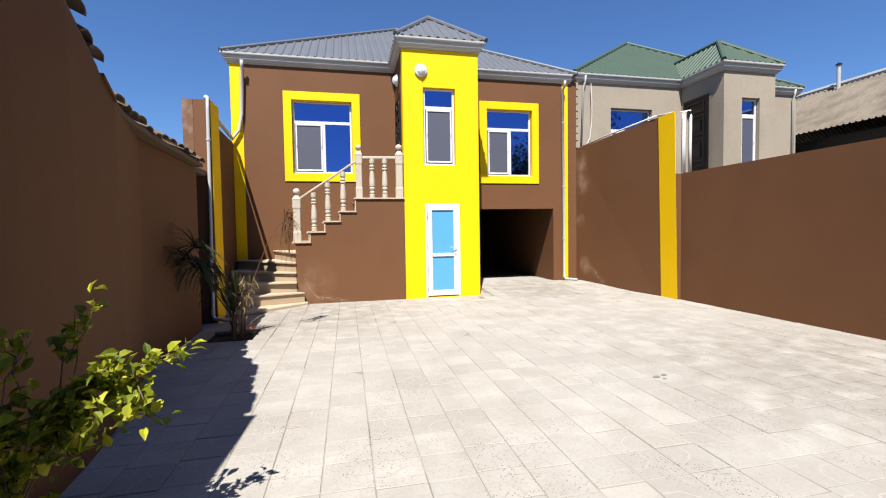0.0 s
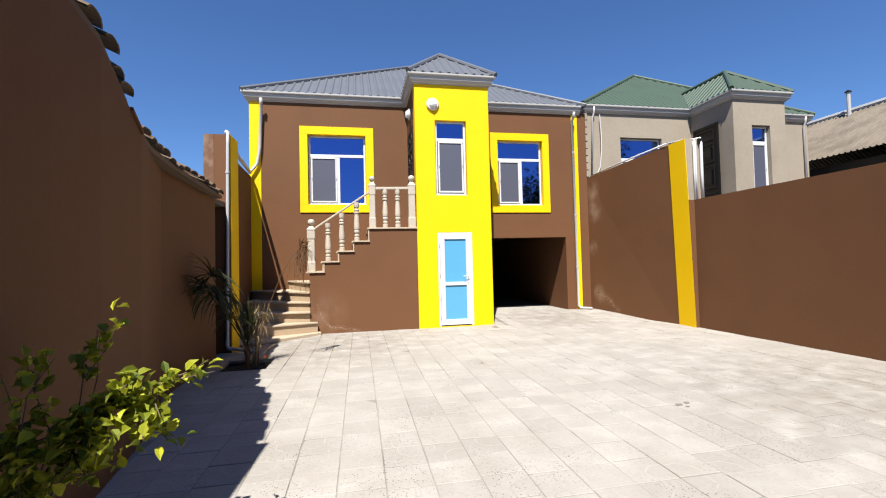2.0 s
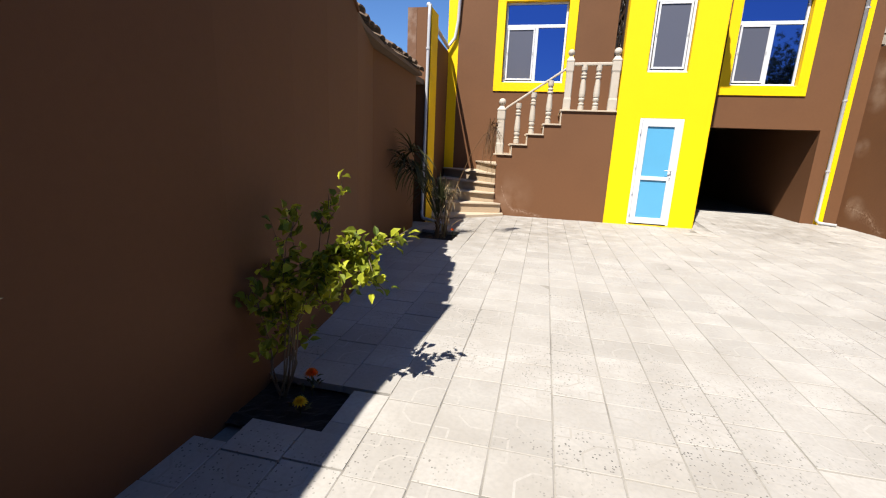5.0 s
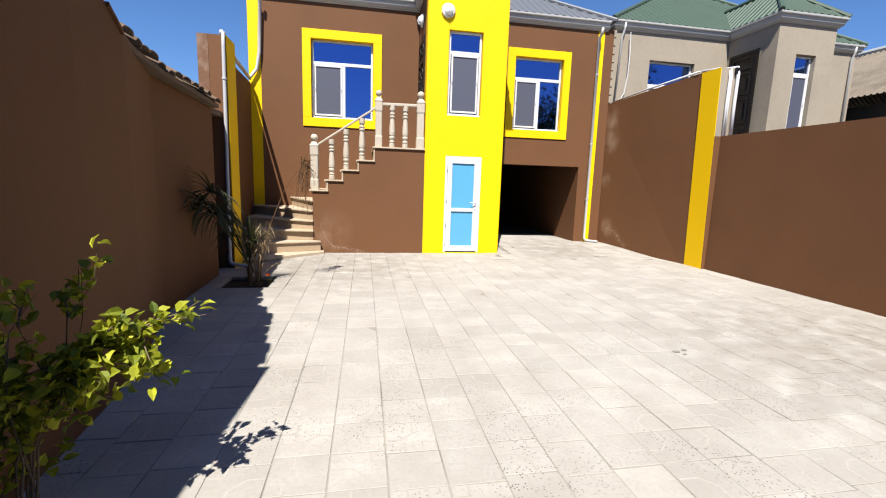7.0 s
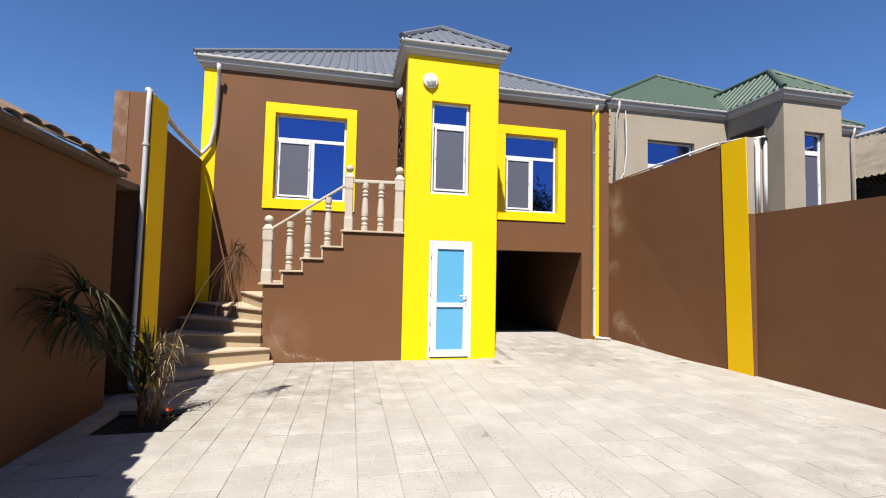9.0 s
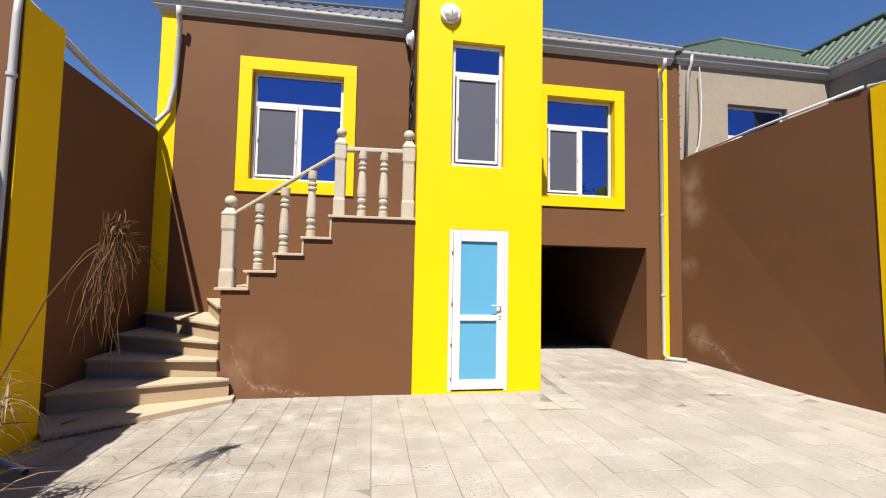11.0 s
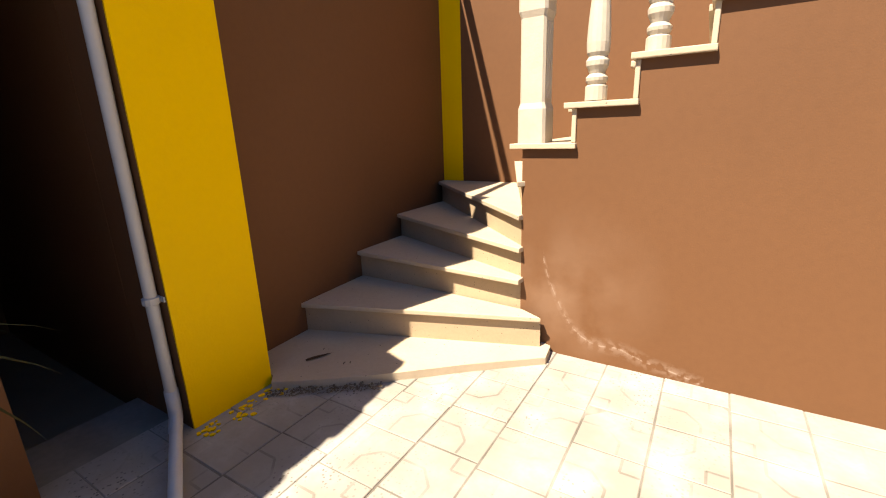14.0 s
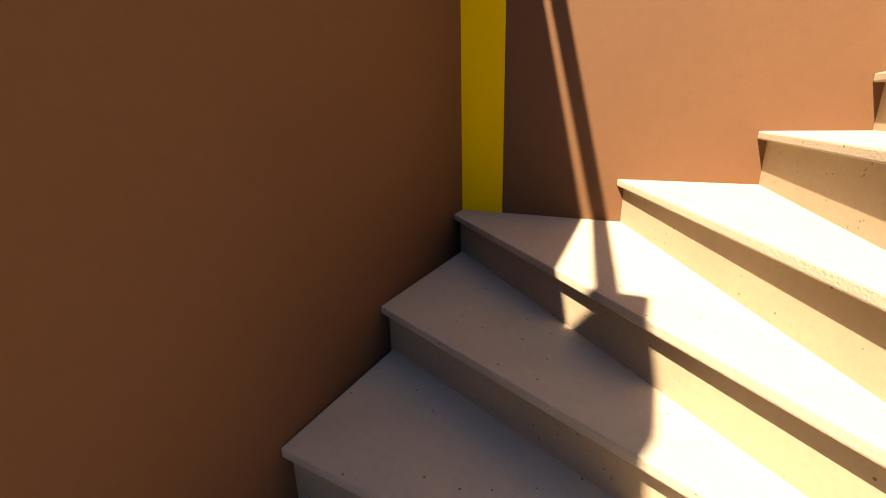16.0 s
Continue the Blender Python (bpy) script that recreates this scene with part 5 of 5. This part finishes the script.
random.seed(44)
for k, (dx, dy, w, d) in enumerate(((0.0, 0.0, 0.10, 0.06), (0.11, 0.03, 0.07, 0.05), (0.04, -0.07, 0.05, 0.03))):
    bm = bmesh.new()
    prism(bm, [(1.70 + dx + w * math.cos(a) * rnd(.7, 1) / 2, -5.68 + dy + d * math.sin(a) * rnd(.7, 1) / 2, 0.002) for a in (0.3, 1.2, 2.2, 3.1, 4.2, 5.3)], (0, 0, 0.008))
    tagged(part("broken_chip", bm, CONCRETE), "dark broken chip of paving on the yard", "chip", "broken paving chips")
drips = thing("paint_splash", (-3.2, -1.35, 0), "yellow paint drips on grey paving by the pilaster", "paint stain")
for _ in range(46):
    bm = bmesh.new()
    u = random.random()
    cx, cy, r = -3.30 + abs(random.gauss(0, 0.06)), -1.58 + 0.48 * u, rnd(0.004, 0.014)
    ring = [bm.verts.new((cx + r * rnd(0.7, 1.3) * math.cos(k * 0.785), cy + r * rnd(0.7, 1.6) * math.sin(k * 0.785), 0.001)) for k in range(8)]
    top = [bm.verts.new((v.co.x, v.co.y, 0.0075)) for v in ring]
    mid = bm.verts.new((cx, cy, 0.0085))
    for k in range(8):
        bm.faces.new((top[k], top[(k + 1) % 8], mid))
        bm.faces.new((ring[k], ring[(k + 1) % 8], top[(k + 1) % 8], top[k]))
    part("drip", bm, YELLOW, drips)
bm = bmesh.new()
blade(bm, (-3.29, -0.89, 0.055), (0.5, 0.88, 0.08), 0.17, 0.026, 0.12)
tagged(part("dry_leaf", bm, WITHERED), "curled brown dry leaf on the bottom stair slab", "leaf")
for x, y, z in ((-3.02, -0.79, 0.053), (-3.05, -0.82, 0.053), (-3.0, -0.53, 0.053), (-3.3, -0.72, 0.053), (-3.42, -0.25, 0.253), (-3.3, 0.3, 0.463), (-3.2, 0.42, 0.463), (-3.45, 0.4, 0.463), (-3.05, 0.75, 0.673), (-3.35, 0.9, 0.673)):
    bm = bmesh.new()
    leaf(bm, (x, y, z), (rnd(-1, 1), rnd(-1, 1), 0.1), (0, 0, 1), rnd(0.012, 0.035), rnd(0.006, 0.012))
    tagged(part("leaf_crumb", bm, BARK), "dark crumb of dry leaf on a stone stair", "leaf", "leaf crumbs on the stairs")
litter = bmesh.new()
for _ in range(300):
    u = random.random()
    leaf(litter, (-3.25 + 0.5 * u + rnd(-.03, .03), -1.165 + 0.36 * u + rnd(-.05, .012), rnd(0.004, 0.012)), (rnd(-1, 1), rnd(-1, 1), 0.15), (0, 0, 1), rnd(0.01, 0.04), rnd(0.004, 0.012))
tagged(part("leaf_litter", litter, BARK), "dark dry leaf litter along the bottom slab", "litter", kind="stuff")

# ---- clay tiles on the yard wall ----
def roof_tile_mesh(seed):
    random.seed(seed)
    bm = bmesh.new()
    n = 6
    rings = []
    for u, rr in ((0.0, 0.132), (0.5, 0.122), (1.0, 0.112)):
        ring = []
        for r in (rr, rr - 0.028):
            row = [bm.verts.new((0.30 - 0.46 * u + rnd(-.006, .006), -r * math.cos(math.pi * k / n), 0.36 * r * math.sin(math.pi * k / n))) for k in range(n + 1)]
            ring.append(row)
        rings.append(ring)
    for a, b in zip(rings, rings[1:]):
        for k in range(n):
            bm.faces.new((a[0][k], a[0][k + 1], b[0][k + 1], b[0][k]))
            bm.faces.new((a[1][k], b[1][k], b[1][k + 1], a[1][k + 1]))
    for a in (rings[0], rings[-1]):
        for k in range(n):
            bm.faces.new((a[0][k], a[1][k], a[1][k + 1], a[0][k + 1]))
    return to_mesh("roof_tile", bm, CLAY)


TILE_SHAPES = [roof_tile_mesh(k) for k in range(4)]
random.seed(5)
EAVE = [(lip, foot[1], z) for foot, lip, z in BENDS]
for s, (a, b) in enumerate(zip(EAVE, EAVE[1:])):
    if s == BARE or s in SMOOTH:
        continue
    a, b = Vector(a), Vector(b)
    run = b - a
    k = max(1, round(run.length / 0.235))
    ang = math.atan2(run.y, run.x) - math.pi / 2
    for j in range(k):
        ob = new("roof_tile", random.choice(TILE_SHAPES))
        ob.parent = wall_west
        at = a.lerp(b, (j + 0.5) / k)
        ob.location = (at.x - 0.30 + rnd(-0.015, 0.015), at.y, at.z + 0.145 + rnd(-0.012, 0.012))
        ob.rotation_euler = (rnd(-0.10, 0.10), radians(27 + rnd(-5, 5)), ang + rnd(-0.10, 0.10))
part("tile_bed", strip_wall([(x - 0.05, y) for x, y, _ in EAVE], along(LEFT, 0.30), [z for _, _, z in EAVE], 0.0, 0.05, (BARE, *SMOOTH)), CLAY, wall_west, "mortar bed under clay tiles")
part("coping", strip_wall([(-2.76, -13.0), (-2.745, -9.10), (-2.614, -7.43)], along(LEFT, 0.28)[:3], [2.98, 2.98, 2.98], 0.0, 0.09), BROWN, wall_west, "plain coping on the wall near the street")
part("bare_coping", strip_wall([(x + 0.02, y) for x, y in LEFT[BARE:BARE + 2]], along(LEFT, 0.28)[BARE:BARE + 2], [z + 0.02 for z in LEFT_TOP[BARE:BARE + 2]], 0.0, 0.03), BROWN, wall_west, "bare wall top without tiles")

# ---- paving ----
TS = 0.3055
X_0, Y_0 = -1.405, -7.19


LINES = (((0.0, 0.38), (0.30, 0.38)), ((0.30, 0.38), (0.56, 0.62)), ((0.56, 0.62), (0.56, 1.0)), ((0.72, 0.0), (0.72, 0.27)), ((0.72, 0.27), (1.0, 0.27)))


def tile_bm(bm, x, y, z, s, tilt, turn=0):
    """One tile: a chamfered slab with the moulded lines of its pattern."""
    h, c, d = s / 2, 0.003, 0.045
    tx, ty = tilt

    def zz(px, py):
        return z + px * tx + py * ty
    around = ((-1, -1), (1, -1), (1, 1), (-1, 1))
    lo = [bm.verts.new((x + a * h, y + b * h, zz(a * h, b * h) - d)) for a, b in around]
    md = [bm.verts.new((x + a * h, y + b * h, zz(a * h, b * h) - c)) for a, b in around]
    tp = [bm.verts.new((x + a * (h - c), y + b * (h - c), zz(a * h, b * h))) for a, b in around]
    for k in range(4):
        j = (k + 1) % 4
        bm.faces.new((lo[k], lo[j], md[j], md[k]))
        bm.faces.new((md[k], md[j], tp[j], tp[k]))
    bm.faces.new(tp)
    cs, sn = ((1, 0), (0, 1), (-1, 0), (0, -1))[turn]
    w, r = 0.0058, (h - c) * 0.98
    for (ua, va), (ub, vb) in LINES:
        a, b = Vector((2 * ua - 1, 2 * va - 1)) * r, Vector((2 * ub - 1, 2 * vb - 1)) * r
        n = (b - a).normalized()
        n = Vector((-n.y, n.x)) * w
        quad = []
        for p in (a - n, b - n, b + n, a + n):
            px, py = p.x * cs - p.y * sn, p.x * sn + p.y * cs
            quad.append(bm.verts.new((x + px, y + py, zz(px, py) + 0.0006)))
        f = bm.faces.new(quad)
        f.material_index = 1


def tile_mesh():
    bm = bmesh.new()
    tile_bm(bm, 0, 0, 0, TS - 0.0065, (0, 0))
    me = to_mesh("paving_tile", bm, TILE)
    me.materials.append(GROOVE)
    return me


bm = bmesh.new()
prism(bm, [(-3.9, -13.0, -0.1), (5.5, -13.0, -0.1), (5.5, 3.0, -0.1), (-3.9, 3.0, -0.1)], (0, 0, 0.005))
pavement = tagged(part("pavement", bm, CONCRETE), "pale terrazzo paving tiles with dark stone chips", "paving", kind="structure")
# joint bed just under the tiles, following the rise
bm = bmesh.new()
gx = [-3.9 + 0.47 * k for k in range(21)]
gy = [-13.0 + 0.365 * k for k in range(45)]
vs = [[bm.verts.new((x, y, ground_z(x, y) - 0.004)) for y in gy] for x in gx]
in_pit = lambda x, y, m=0.0: any(p[0] - m < x < p[1] + m and p[2] - m < y < p[3] + m for p in PITS)
for i in range(len(gx) - 1):
    for j in range(len(gy) - 1):
        if not in_pit((gx[i] + gx[i + 1]) / 2, (gy[j] + gy[j + 1]) / 2, 0.3):
            bm.faces.new((vs[i][j], vs[i + 1][j], vs[i + 1][j + 1], vs[i][j + 1]))
part("joint_bed", bm, JOINT, pavement)


def left_edge(y):
    for (xa, ya), (xb, yb) in zip(LEFT, LEFT[1:]):
        if ya <= y <= yb:
            return xa + (xb - xa) * (y - ya) / (yb - ya)
    return -3.6


random.seed(77)
TM = tile_mesh()
rest = bmesh.new()
near = 0


def cut_tile(x, y, z):
    """What is left of a tile beside a planting pit, as trimmed slabs."""
    h = TS / 2 - 0.003
    for p in PITS:
        if x + h > p[0] and x - h < p[1] and y + h > p[2] and y - h < p[3]:
            x0, x1, y0, y1 = x - h, x + h, y - h, y + h
            ya, yb = max(y0, p[2]), min(y1, p[3])
            for r in ((x0, x1, y0, p[2]), (x0, x1, p[3], y1), (x0, p[0], ya, yb), (p[1], x1, ya, yb)):
                if r[1] - r[0] > 0.02 and r[3] - r[2] > 0.02 and r[0] > left_edge(y) - 0.05:
                    box(rest, *r, z - 0.045, z)
            return True
    return False


slip = [rnd(-0.035, 0.035) for _ in range(40)]
for i in range(-8, 23):
    for j in range(-19, 33):
        x, y = X_0 + (i + 0.5) * TS, Y_0 + (j + 0.5) * TS + slip[i]
        if y > (2.9 if 1.7 < x < 4.2 else 1.5) or x > 5.5 or x < left_edge(y) - 0.05:
            continue
        if y > 0.14 and x < 1.70:
            continue
        zt = ground_z(x, y) + rnd(-0.003, 0.002)
        ty = (ground_z(x, y + 0.1) - ground_z(x, y - 0.1)) / 0.2
        tilt = (rnd(-0.007, 0.007), ty + rnd(-0.007, 0.007))
        if cut_tile(x, y, zt):
            continue
        if -2.9 < x < 1.4 and -8.2 < y < 0.0 and near < 300 and (y > -3.6 or y < -5.4):
            ob = new("paving_tile", TM)
            ob.parent = pavement
            ob.location = (x, y, zt)
            ob.rotation_euler = (tilt[1], -tilt[0], rnd(-0.008, 0.008) + (math.pi / 2) * random.randint(0, 3))
            near += 1
        else:
            tile_bm(rest, x, y, zt, TS - 0.0055, tilt, random.randint(0, 3))
part("paving_tiles", rest, TILE, pavement, kind="stuff").data.materials.append(GROOVE)
